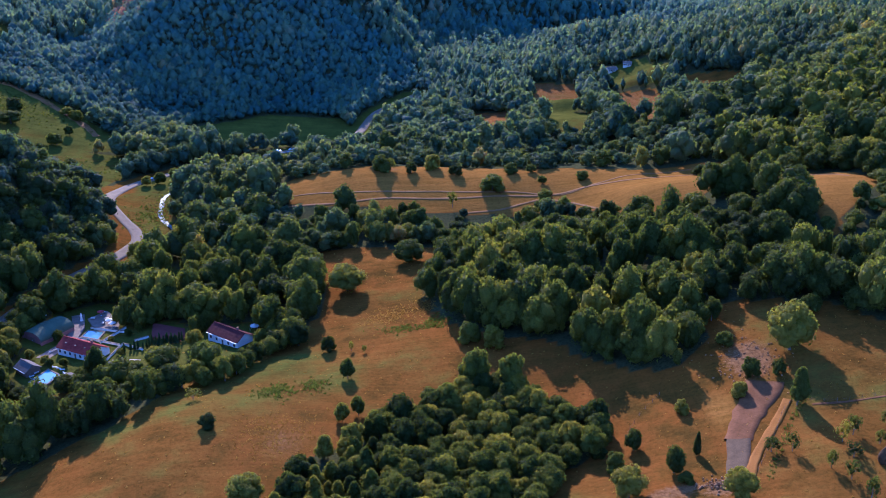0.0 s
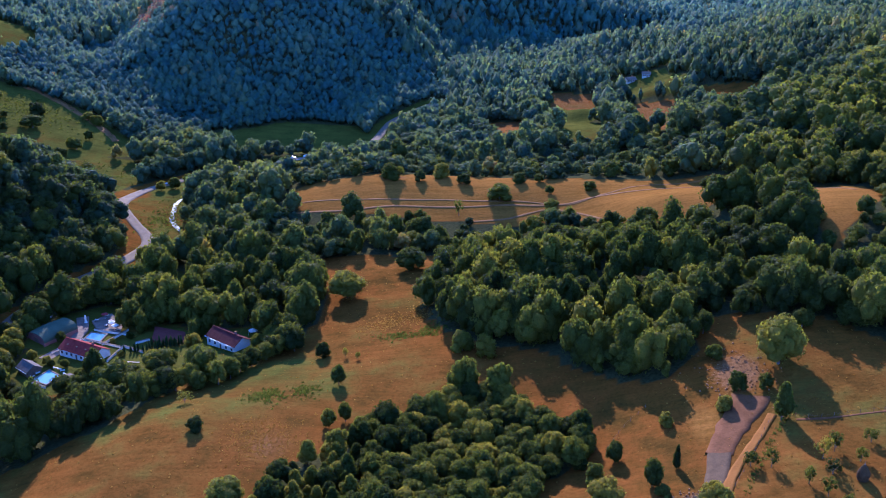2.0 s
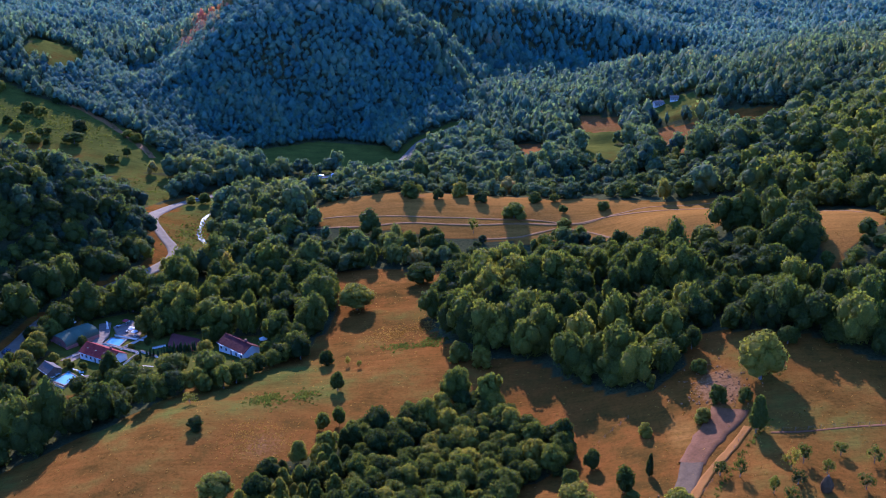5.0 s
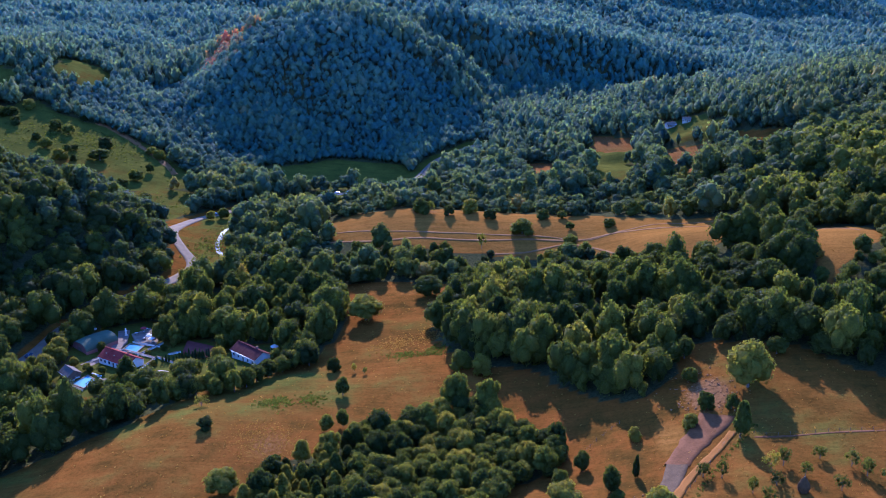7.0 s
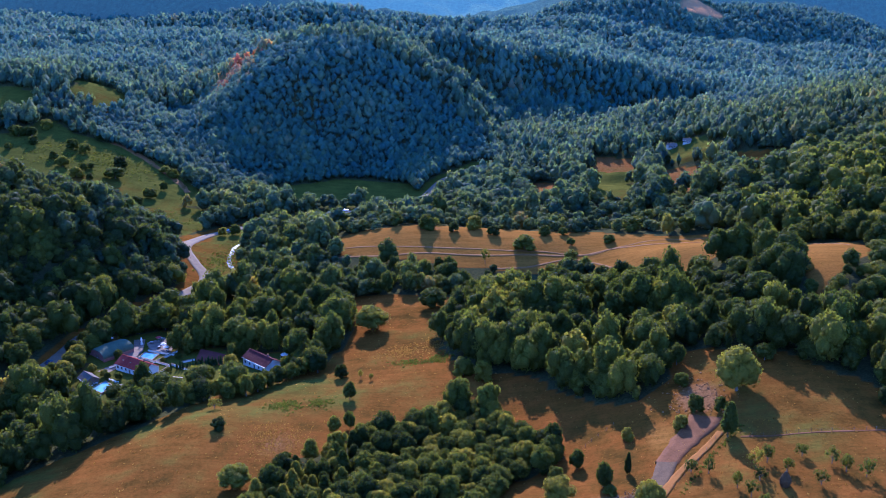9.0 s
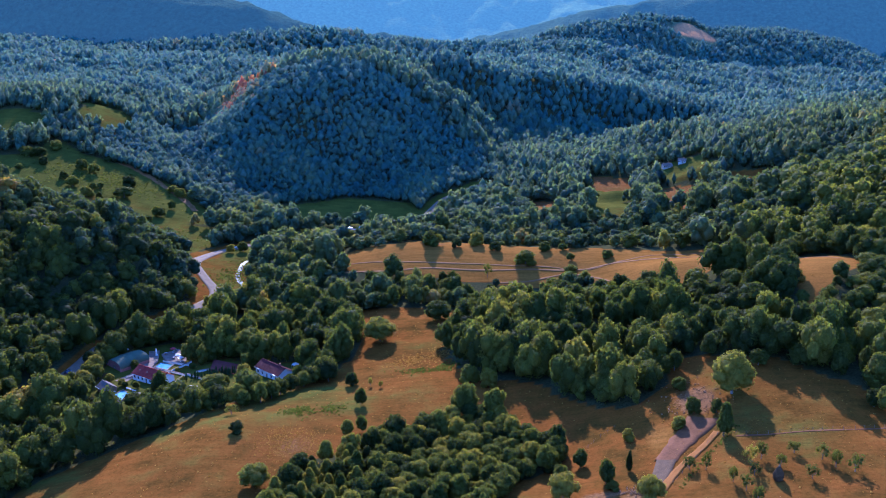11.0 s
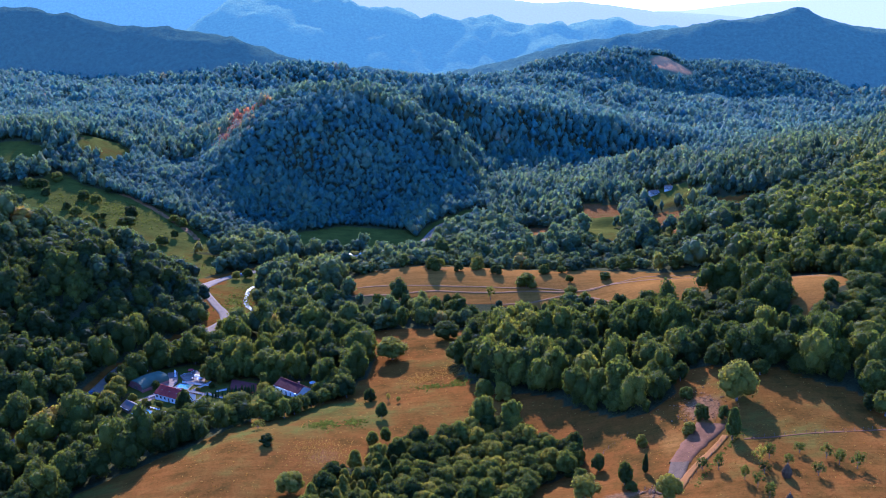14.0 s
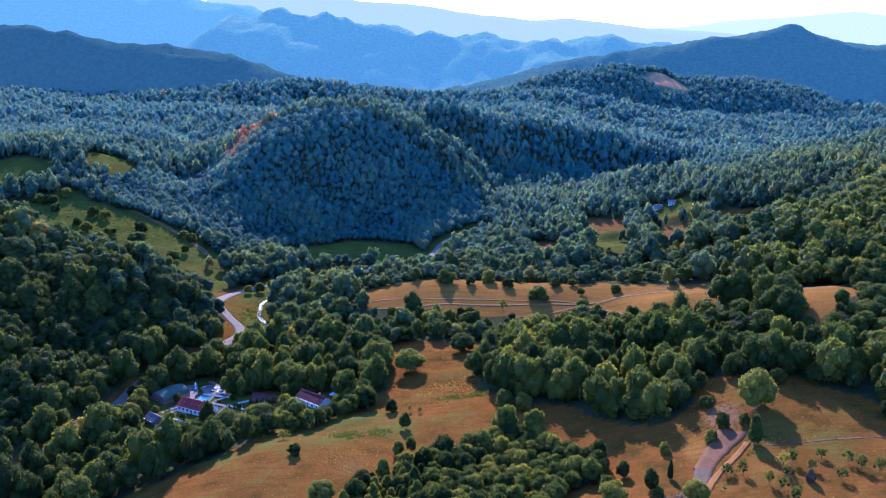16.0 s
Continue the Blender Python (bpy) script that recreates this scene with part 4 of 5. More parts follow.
# ---- the guest house by the road, and small things ----
def box(bm, x0, x1, y0, y1, z0, z1):
    v = [bm.verts.new((x, y, z)) for z in (z0, z1) for x, y in ((x0, y0), (x1, y0), (x1, y1), (x0, y1))]
    for f in ((3, 2, 1, 0), (4, 5, 6, 7), (0, 1, 5, 4), (1, 2, 6, 5), (2, 3, 7, 6), (3, 0, 4, 7)):
        bm.faces.new([v[i] for i in f])


def bevelled(x0, x1, y0, y1, z0, z1, r=0.03):
    bm = bmesh.new()
    box(bm, x0, x1, y0, y1, z0, z1)
    bmesh.ops.bevel(bm, geom=bm.edges[:], offset=r, segments=1, affect="EDGES")
    return bm


def prism(bm, ring, z0, z1):
    """An upright slab over a ring of corners."""
    low, high = [bm.verts.new((x, y, z0)) for x, y in ring], [bm.verts.new((x, y, z1)) for x, y in ring]
    bm.faces.new(high)
    bm.faces.new(low[::-1])
    for i in range(len(ring)):
        j = (i + 1) % len(ring)
        bm.faces.new((low[i], low[j], high[j], high[i]))


def lathe(bm, profile, sides=12, at=(0, 0)):
    """A round body from (radius, z) steps."""
    rings = [[bm.verts.new((at[0] + r * math.cos(k * 2 * math.pi / sides), at[1] + r * math.sin(k * 2 * math.pi / sides), z)) for k in range(sides)] for r, z in profile]
    for a, b in zip(rings, rings[1:]):
        for k in range(sides):
            bm.faces.new((a[k], a[(k + 1) % sides], b[(k + 1) % sides], b[k]))
    bm.faces.new(rings[0][::-1])
    bm.faces.new(rings[-1])


plaster = worn("white_plaster", (0.56, 0.50, 0.40), (0.68, 0.61, 0.5), 0.4, 0.9)
cream = worn("cream_plaster", (0.42, 0.36, 0.27), (0.52, 0.45, 0.34), 0.4, 0.9)
brick_dark = worn("dark_brick", (0.18, 0.08, 0.06), (0.26, 0.12, 0.09), 0.8, 0.9)
timber = worn("dark_timber", (0.10, 0.065, 0.04), (0.17, 0.11, 0.07), 1.0, 0.85)
pale_wood = worn("pale_wood", (0.42, 0.32, 0.22), (0.52, 0.42, 0.30), 1.0, 0.85)
paving = worn("pale_paving", (0.12, 0.085, 0.055), (0.18, 0.13, 0.09), 0.5, 0.9)
# clay colour darkened to stand in for the hedge's shade on the court
clay = worn("clay_court", (0.085, 0.026, 0.018), (0.11, 0.036, 0.025), 0.3, 0.95)
membrane = worn("grey_green_membrane", (0.060, 0.066, 0.036), (0.085, 0.092, 0.052), 0.25, 0.95)
grey_roof = worn("grey_shingle", (0.085, 0.068, 0.052), (0.13, 0.105, 0.08), 0.8, 0.95)
white_cloth = worn("white_cloth", (0.46, 0.42, 0.34), (0.56, 0.51, 0.42), 1.0, 0.8)
red_cloth = worn("red_cloth", (0.16, 0.025, 0.022), (0.22, 0.035, 0.03), 1.0, 0.8)
rubber = worn("rubber", (0.02, 0.02, 0.02), (0.035, 0.035, 0.035), 2.0, 0.8)
steel = worn("galvanised_steel", (0.40, 0.41, 0.42), (0.52, 0.53, 0.54), 2.0, 0.45, 0.8)
hay_mat = worn("grey_hay", (0.042, 0.024, 0.010), (0.068, 0.039, 0.016), 0.9, 0.98, fine=5.0, strength=0.8)
stone = worn("pale_stone", (0.15, 0.078, 0.03), (0.22, 0.12, 0.052), 0.7, 0.92)


def make_roof(name, a, b):
    m, nt = material(name)
    tc = nt.nodes.new("ShaderNodeTexCoord")
    wv = node(nt, "TexWave", Scale=2.4, Distortion=0.3)
    wv.bands_direction = "X"
    nt.links.new(tc.outputs["Object"], wv.inputs["Vector"])
    col = ramp(nt, noise_tex(nt, 0.7, 5.0), [(0.3, a), (0.7, b)])
    surface(nt, col, 0.95, 0.0, wv.outputs["Fac"], 0.5, 0.05)
    return m


red_tiles = make_roof("red_roof_tiles", (0.13, 0.022, 0.015), (0.20, 0.036, 0.024))
maroon_tiles = make_roof("maroon_roof_tiles", (0.050, 0.014, 0.011), (0.078, 0.022, 0.017))


def make_glass(name):
    m, nt = material(name)
    surface(nt, (0.03, 0.035, 0.04), 0.08)
    return m


glass = make_glass("dark_window_glass")
pool_water = make_water("pool_water", (0.12, 0.21, 0.20), 0.12)
pool_water_still = make_water("still_pool_water", (0.06, 0.12, 0.10), 0.06)


def house(name, x, y, turn, length, width, eaves, rise, wall_mat, roof_mat, label, windows=5, over=0.5, chimney=True, dig=2.5):
    """A gabled house: walls, two roof slopes, windows with frames, a door and a chimney."""
    base = float(height(x, y))
    top = tagged(new(name), label, "house")
    top.matrix_basis = pose(x, y, base, 0, 0, turn)
    L, W = length / 2, width / 2
    bm = bmesh.new()
    box(bm, -L, L, -W, W, -dig, eaves)
    part("wall", bm, wall_mat, top)
    for sx in (-1, 1):
        bm = bmesh.new()
        v = [bm.verts.new((sx * L - dx, yy, zz)) for dx in (0, sx * 0.25) for yy, zz in ((-W, eaves), (W, eaves), (0, eaves + rise))]
        for f in ((0, 1, 2), (5, 4, 3), (0, 3, 4, 1), (1, 4, 5, 2), (2, 5, 3, 0)):
            bm.faces.new([v[i] for i in f])
        bmesh.ops.recalc_face_normals(bm, faces=bm.faces)
        part("gable", bm, wall_mat, top)
    for sy in (-1, 1):
        bm = bmesh.new()
        drop = over * rise / W
        pts = [(-L - over, sy * (W + over), eaves - drop), (L + over, sy * (W + over), eaves - drop), (L + over, 0, eaves + rise), (-L - over, 0, eaves + rise)]
        low = [bm.verts.new(p) for p in pts]
        high = [bm.verts.new((p[0], p[1], p[2] + 0.22)) for p in pts]
        bm.faces.new(low[::-1])
        bm.faces.new(high)
        for i in range(4):
            j = (i + 1) % 4
            bm.faces.new((low[i], low[j], high[j], high[i]))
        bmesh.ops.recalc_face_normals(bm, faces=bm.faces)
        part("roof_slope", bm, roof_mat, top)
    bm = bmesh.new()
    box(bm, -L - over, L + over, -0.18, 0.18, eaves + rise + 0.08, eaves + rise + 0.34)
    part("ridge_cap", bm, roof_mat, top)
    bm = bmesh.new()
    box(bm, -L - over, L + over, -W - over - 0.14, -W - over + 0.02, eaves - over * rise / W - 0.02, eaves - over * rise / W + 0.14)
    part("gutter", bm, steel, top)
    for i in range(windows):
        wx = -L + length * (i + 0.5) / windows
        if i == windows // 2:
            d = part("door", bevelled(wx - 0.5, wx + 0.5, -W - 0.06, -W + 0.05, 0.0, 2.1, 0.02), timber, top, "dark timber door")
            part("handle", bevelled(wx + 0.3, wx + 0.4, -W - 0.12, -W - 0.06, 0.95, 1.1, 0.01), steel, d)
            continue
        win = part("window", bevelled(wx - 0.62, wx + 0.62, -W - 0.05, -W + 0.05, 0.85, 2.25, 0.02), pale_wood, top, "pale framed window")
        part("pane", bevelled(wx - 0.52, wx - 0.03, -W - 0.075, -W - 0.03, 0.95, 2.15, 0.01), glass, win)
        part("pane", bevelled(wx + 0.03, wx + 0.52, -W - 0.075, -W - 0.03, 0.95, 2.15, 0.01), glass, win)
        part("sill", bevelled(wx - 0.7, wx + 0.7, -W - 0.18, -W - 0.04, 0.77, 0.84, 0.01), wall_mat, win)
    if chimney:
        c = part("chimney", bevelled(L * 0.45 - 0.35, L * 0.45 + 0.35, 0.5, 1.2, eaves + rise * 0.5, eaves + rise + 0.9), brick_dark, top, "brick chimney")
        part("cap", bevelled(L * 0.45 - 0.45, L * 0.45 + 0.45, 0.4, 1.3, eaves + rise + 0.9, eaves + rise + 1.02, 0.02), stone, c)
    return top


inn = house("guest_house", -144.4, 350.6, -26, 19.0, 9.0, 3.0, 2.6, plaster, red_tiles, "long white guest house with a red tiled roof", 7)
for dx in (-6.5, -1.5, 3.5, 7.5):
    v = part("roof_vent", bevelled(dx - 0.28, dx + 0.28, -2.6, -2.1, 4.0, 4.55), timber, inn, "small dark roof vent")
    part("hood", bevelled(dx - 0.36, dx + 0.36, -2.7, -2.0, 4.55, 4.63, 0.01), timber, v)
house("lodge", -86.0, 355.0, -36, 17.0, 8.5, 3.4, 2.4, plaster, maroon_tiles, "white lodge with a dark maroon tiled roof among trees", 5)
house("hut", -161.5, 336.8, -38, 7.5, 6.0, 2.3, 1.9, timber, grey_roof, "small timber hut with a grey shingle roof", 3, chimney=False)
house("hut", -186, 318, 20, 6.5, 5.0, 2.3, 1.4, cream, grey_roof, "small roadside hut with a grey roof", 3, chimney=False)
house("hut", -183, 306, 10, 6.0, 4.5, 2.2, 1.3, timber, red_tiles, "small roadside hut with a rusty red roof", 3, chimney=False)
house("shed", -141, 326.5, -32, 7.0, 5.5, 2.2, 0.7, timber, grey_roof, "low pool shed with a flat grey roof", 3, chimney=False)
house("far_house", 139, 806, 20, 8, 5, 2.4, 1.5, cream, paving, "white farm building far off among trees", 5)
house("far_house", 152, 808, -10, 6.5, 4.5, 2.4, 1.4, cream, paving, "white farm building far off among trees", 4)
house("far_house", 130, 803, 35, 5, 4, 2.2, 1.2, cream, paving, "pale farm building far off among trees", 3)


def hall(x, y, turn, length, width, rise, label):
    """A vaulted event hall: a ribbed membrane roof over low walls, open at the front."""
    top = tagged(new("event_hall"), label, "hall")
    top.matrix_basis = pose(x, y, float(height(x, y)), 0, 0, turn)
    L, W, n = length / 2, width / 2, 14
    bm = bmesh.new()
    rows = []
    for i in range(9):
        yy = -L + length * i / 8
        pinch = 1 - 0.16 * (abs(i - 4) / 4) ** 2
        rows.append([[bm.verts.new((W * math.cos(math.pi * k / n) * 1.06, yy, 1.6 + (rise * pinch - off) * math.sin(math.pi * k / n) ** 0.8)) for k in range(n + 1)] for off in (0, 0.12)])
    for a, b in zip(rows, rows[1:]):
        for s in (0, 1):
            for k in range(n):
                bm.faces.new((a[s][k], a[s][k + 1], b[s][k + 1], b[s][k]))
    for r in (rows[0], rows[-1]):
        for k in range(n):
            bm.faces.new((r[0][k], r[0][k + 1], r[1][k + 1], r[1][k]))
    bmesh.ops.recalc_face_normals(bm, faces=bm.faces)
    part("roof", bm, membrane, top, "grey-green vaulted membrane roof")
    for i in range(9):
        yy = -L + length * i / 8
        bm = bmesh.new()
        pts = [(W * math.cos(math.pi * k / n) * 1.065, 1.66 + (rise * (1 - 0.16 * (abs(i - 4) / 4) ** 2)) * math.sin(math.pi * k / n) ** 0.8) for k in range(n + 1)]
        for (ax, az), (bx, bz) in zip(pts, pts[1:]):
            limb(bm, (ax, yy, az), (bx, yy, bz), 0.035, 0.035, 4)
        part("rib", bm, membrane, top)
    for sx in (-1, 1):
        bm = bmesh.new()
        box(bm, sx * W - 0.15, sx * W + 0.15, -L, L, -1.5, 1.9)
        part("side_wall", bm, brick_dark, top)
    for yy in (-L + 0.6, L - 0.4):
        bm = bmesh.new()
        ring = [(-W, -1.5), (W, -1.5), (W, 1.8)] + [(W * 0.98 * math.cos(math.pi * k / n), 1.6 + rise * 0.78 * math.sin(math.pi * k / n) ** 0.8) for k in range(1, n)] + [(-W, 1.8)]
        a = [bm.verts.new((px, yy, pz)) for px, pz in ring]
        b = [bm.verts.new((px, yy + 0.2, pz)) for px, pz in ring]
        bm.faces.new(a)
        bm.faces.new(b[::-1])
        for i in range(len(ring)):
            j = (i + 1) % len(ring)
            bm.faces.new((a[j], a[i], b[i], b[j]))
        part("end_wall", bm, brick_dark, top, "dark reddish end wall")
    d = part("door", bevelled(-1.4, 1.4, -L + 0.5, -L + 0.62, 0, 2.4, 0.02), timber, top)
    part("door_handle", bevelled(-0.1, 0.1, -L + 0.42, -L + 0.5, 1.0, 1.2, 0.01), steel, d)
    return top


hall(-165.0, 367.8, -30, 17.0, 11.0, 3.9, "large hall with a grey-green vaulted membrane roof")


def slab(name, ring, mat, label, category, thick=0.35, lift=0.22, kind=""):
    """A level paved slab over a ring of corners, set into the ground."""
    z = max(float(height(x, y)) for x, y in ring) * 0.5 + 0.5 * sum(float(height(x, y)) for x, y in ring) / len(ring)
    bm = bmesh.new()
    prism(bm, ring, z - 1.5, z + lift)
    bmesh.ops.recalc_face_normals(bm, faces=bm.faces)
    me = bpy.data.meshes.new(name)
    bm.to_mesh(me)
    bm.free()
    me.materials.append(mat)
    return tagged(new(name, me), label, category, kind=kind), z + lift


slab("drive", [(-163, 348), (-157.5, 347), (-151.8, 360), (-152.5, 375), (-157, 388), (-162, 386), (-157, 374), (-157.5, 360)], paving, "pale paved drive beside the hall", "drive", kind="structure")
_, tz = slab("terrace", [(-154, 383), (-148, 391), (-139, 381), (-137.5, 372), (-149, 375.5)], paving, "pale stone terrace with tables and parasols", "terrace", lift=0.5, kind="structure")
slab("clay_court", [(-123, 375), (-108.5, 370), (-105, 357.5), (-120.5, 362)], clay, "reddish clay sports court behind the cypresses", "sports court", kind="structure")


def pool(name, ring, water, label):
    """A sunken pool: raised coping round it, a ladder, and water."""
    cx, cy = sum(p[0] for p in ring) / len(ring), sum(p[1] for p in ring) / len(ring)
    z = float(height(cx, cy)) + 0.55
    top = tagged(new(name), label, "swimming pool")
    top.location = (cx, cy, z)
    local = [(x - cx, y - cy) for x, y in ring]
    out = [(x * 1.16, y * 1.16) for x, y in local]
    bm = bmesh.new()
    loops = [[bm.verts.new((x, y, zz)) for x, y in r] for r, zz in ((out, -2.2), (out, 0.12), (local, 0.12), (local, -1.5))]
    n = len(ring)
    for a, b in zip(loops, loops[1:]):
        for i in range(n):
            bm.faces.new((a[i], a[(i + 1) % n], b[(i + 1) % n], b[i]))
    bm.faces.new(loops[3])
    bmesh.ops.recalc_face_normals(bm, faces=bm.faces)
    part("basin", bm, paving, top, "pale stone coping and basin")
    bm = bmesh.new()
    prism(bm, [(x * 0.998, y * 0.998) for x, y in local], -1.3, -0.04)
    part("water", bm, water, top, "clear turquoise water")
    x, y = local[0]
    lad = bmesh.new()
    for s in (-0.25, 0.25):
        limb(lad, (x * 0.9 + s, y * 0.9, -0.8), (x * 0.9 + s, y * 0.9, 0.8), 0.035, 0.035, 6)
        limb(lad, (x * 0.9 + s, y * 0.9, 0.8), (x * 1.1 + s, y * 1.1, 0.7), 0.035, 0.035, 6)
    part("ladder", lad, steel, top, "steel ladder")
    return top


pool("swimming_pool", [(-157, 329.5), (-154, 337.5), (-148, 333), (-150.5, 326.5)], pool_water, "bright turquoise swimming pool with white edges")
pool("swimming_pool", [(-151, 364), (-150, 372), (-143, 371), (-143.5, 363)], pool_water_still, "rectangular pool reflecting pale sky beside the inn")


def low_wall(ax, ay, bx, by, high, mat, label, thick=0.35):
    top = tagged(new("garden_wall"), label, "garden wall")
    top.matrix_basis = pose(ax, ay, float(height(ax, ay)), 0, 0, math.degrees(math.atan2(by - ay, bx - ax)))
    l = math.hypot(bx - ax, by - ay)
    dz = float(height(bx, by) - height(ax, ay))
    for nm, z0, z1, t, m in (("wall_body", -1.2, high, thick, mat), ("coping", high, high + 0.12, thick + 0.2, paving)):
        bm = bevelled(0, l, -t / 2, t / 2, z0, z1, 0.02)
        for v in bm.verts:
            v.co.z += dz * v.co.x / l
        part(nm, bm, m, top)


for a in [(-141, 360, -134.5, 374), (-150.5, 366, -132, 357), (-133, 344, -131, 358), (-131, 358, -121, 352), (-150, 375.2, -134, 369.6), (-127, 361, -122, 364), (-159, 352, -150.5, 366), (-132.5, 341, -120, 336.5)]:
    low_wall(*a, 0.9, plaster, "low white garden wall beside the inn")
low_wall(-158, 328.5, -150, 324.5, 0.8, plaster, "low white wall along the pool")


def parasol(x, y, z, cloth, label):
    top = tagged(new("parasol"), label, "parasol", "parasols at the inn")
    top.location = (x, y, z)
    bm = bmesh.new()
    lathe(bm, [(0.32, -0.3), (0.32, 0.06), (0.04, 0.1), (0.03, 2.45)], 8)
    part("pole", bm, steel, top)
    bm = bmesh.new()
    lathe(bm, [(1.55, 1.95), (1.6, 2.02), (0.75, 2.4), (0.05, 2.62)], 8)
    part("canopy", bm, cloth, top)


for i, (x, y) in enumerate([(-149, 386), (-143, 378), (-140.5, 375)]):
    parasol(x, y, tz, white_cloth if i % 3 else red_cloth, "white parasol on the stone terrace" if i % 3 else "dark red parasol on the stone terrace")

def picnic_set():
    top = tagged(new("picnic_table"), "pale wooden table with benches on the terrace", "table", "tables at the inn")
    part("tabletop", bevelled(-0.9, 0.9, -0.4, 0.4, 0.7, 0.76), pale_wood, top)
    for s in (-1, 1):
        part("bench", bevelled(-0.9, 0.9, s * 0.75 - 0.14, s * 0.75 + 0.14, 0.42, 0.47), pale_wood, top)
        part("leg_frame", bevelled(s * 0.6 - 0.05, s * 0.6 + 0.05, -0.85, 0.85, -0.2, 0.7), timber, top)
    return top


table = picnic_set()
table.location = (-151.5, 383, tz)
for i, (x, y) in enumerate([(-149, 388.5), (-145.5, 382.5), (-141, 379), (-145.5, 378), (-139.5, 374)]):
    copy_thing(table, pose(x, y, tz, 0, 0, 35 * i))


def lounger():
    top = tagged(new("sun_lounger"), "white sun lounger beside the swimming pool", "sun lounger", "loungers by the pool")
    part("frame", bevelled(-0.32, 0.32, -0.95, 0.95, 0.24, 0.3), plaster, top)
    bm = bevelled(-0.3, 0.3, 0.3, 1.0, 0.3, 0.38)
    bmesh.ops.rotate(bm, cent=(0, 0.3, 0.3), matrix=Matrix.Rotation(radians(35), 3, "X"), verts=bm.verts)
    part("backrest", bm, white_cloth, top)
    part("mattress", bevelled(-0.3, 0.3, -0.92, 0.3, 0.3, 0.38), white_cloth, top)
    for sx in (-0.26, 0.26):
        for sy in (-0.8, 0.8):
            part("leg", bevelled(sx - 0.03, sx + 0.03, sy - 0.03, sy + 0.03, -0.2, 0.24, 0.005), plaster, top)
    return top


lg = lounger()
lg.matrix_basis = pose(-145.5, 332, float(height(-145.5, 332)) + 0.35, 0, 0, 60)
for i, (x, y) in enumerate([(-146.2, 334), (-150, 338), (-152, 339), (-148.2, 336.8), (-158.5, 332.5), (-157.6, 335.2)]):
    copy_thing(lg, pose(x, y, float(height(x, y)) + 0.35, 0, 0, 60 + 17 * i))

bm = bmesh.new()
lathe(bm, [(0.7, -0.6), (0.7, 0.5), (0.45, 0.55), (0.5, 1.2), (0.35, 1.9), (0.55, 2.5), (0.4, 3.0), (0.22, 3.15), (0.3, 3.5), (0.1, 3.8)], 10)
me = bpy.data.meshes.new("white_figure")
bm.to_mesh(me)
bm.free()
me.materials.append(plaster)
pillar = tagged(new("white_figure", me), "white carved stone figure on a plinth", "statue")
pillar.location = (-156, 381.5, float(height(-156, 381.5)) + 0.4)

for x, y, a in [(-128, 342.5, -8), (-125, 340.3, -8), (-121.5, 342, -5)]:
    top = tagged(new("timber_bench"), "long pale timber bench on the lawn", "bench", "benches on the lawn")
    top.matrix_basis = pose(x, y, float(height(x, y)), 0, 0, a)
    part("seat", bevelled(-2.6, 2.6, -0.22, 0.22, 0.38, 0.48), pale_wood, top)
    for s in (-2.0, 0, 2.0):
        part("leg", bevelled(s - 0.1, s + 0.1, -0.2, 0.2, -0.3, 0.38), pale_wood, top)


def cypress():
    """A slim dark cypress: close upright sprays on a thin trunk."""
    top = tagged(new("cypress"), "slim dark green cypress on the lawn", "cypress", "cypresses by the lawn")
    bm = bmesh.new()
    limb(bm, (0, 0, -0.2), (0, 0, 1.2), 0.09, 0.06, 6)
    part("trunk", bm, bark, top)
    rng = np.random.default_rng(77)
    V, F, n = [], [], 0
    for i in range(9):
        f = i / 8
        q = ICO_V * rng.uniform(0.8, 1.2, (12, 1)) * (0.5 * (1 - f) ** 0.6 + 0.1, 0.5 * (1 - f) ** 0.6 + 0.1, 0.6)
        V.append(q + (rng.uniform(-0.06, 0.06), rng.uniform(-0.06, 0.06), 0.7 + 3.2 * f))
        F.append(ICO_F + n)
        n += 12
    for i in range(220):
        f = rng.random()
        a, r = rng.uniform(0, 6.28), 0.56 * (1 - f) ** 0.6 + 0.1
        p = np.array((r * math.cos(a), r * math.sin(a), 0.4 + 3.8 * f))
        u = np.array((math.cos(a + 1.57), math.sin(a + 1.57), 0)) * 0.09
        V.append(np.array([p - u, p + u, p + (0.02 * math.cos(a), 0.02 * math.sin(a), 0.4)]))
        F.append(np.array([(0, 1, 2)]) + n)
        n += 3
    ob = new("crown", tri_mesh("cypress_crown", np.concatenate(V), np.concatenate(F), cypress_leaves))
    ob.parent = top
    return top


cypress_leaves = foliage("cypress_leaves", [(0.0, (0.02, 0.04, 0.018)), (1.0, (0.035, 0.06, 0.022))], True, 0.2)
cy = cypress()
rng = random.Random(9)
spots = [(-126 + 1.5 * i + rng.uniform(-0.3, 0.3), 352.6 + 0.36 * i + rng.uniform(-0.5, 0.5)) for i in range(14)] + [(-119 + 1.6 * i, 358.3 + rng.uniform(-0.4, 0.4)) for i in range(8)]
cy.location = (-128, 350.5, float(height(-128, 350.5)))
for x, y in spots:
    c = copy_thing(cy, Matrix.Identity(4))
    c.matrix_basis = pose(x, y, float(height(x, y)), 0, 0, rng.uniform(0, 360)) @ Matrix.Diagonal((1, 1, rng.uniform(0.75, 1.1), 1))

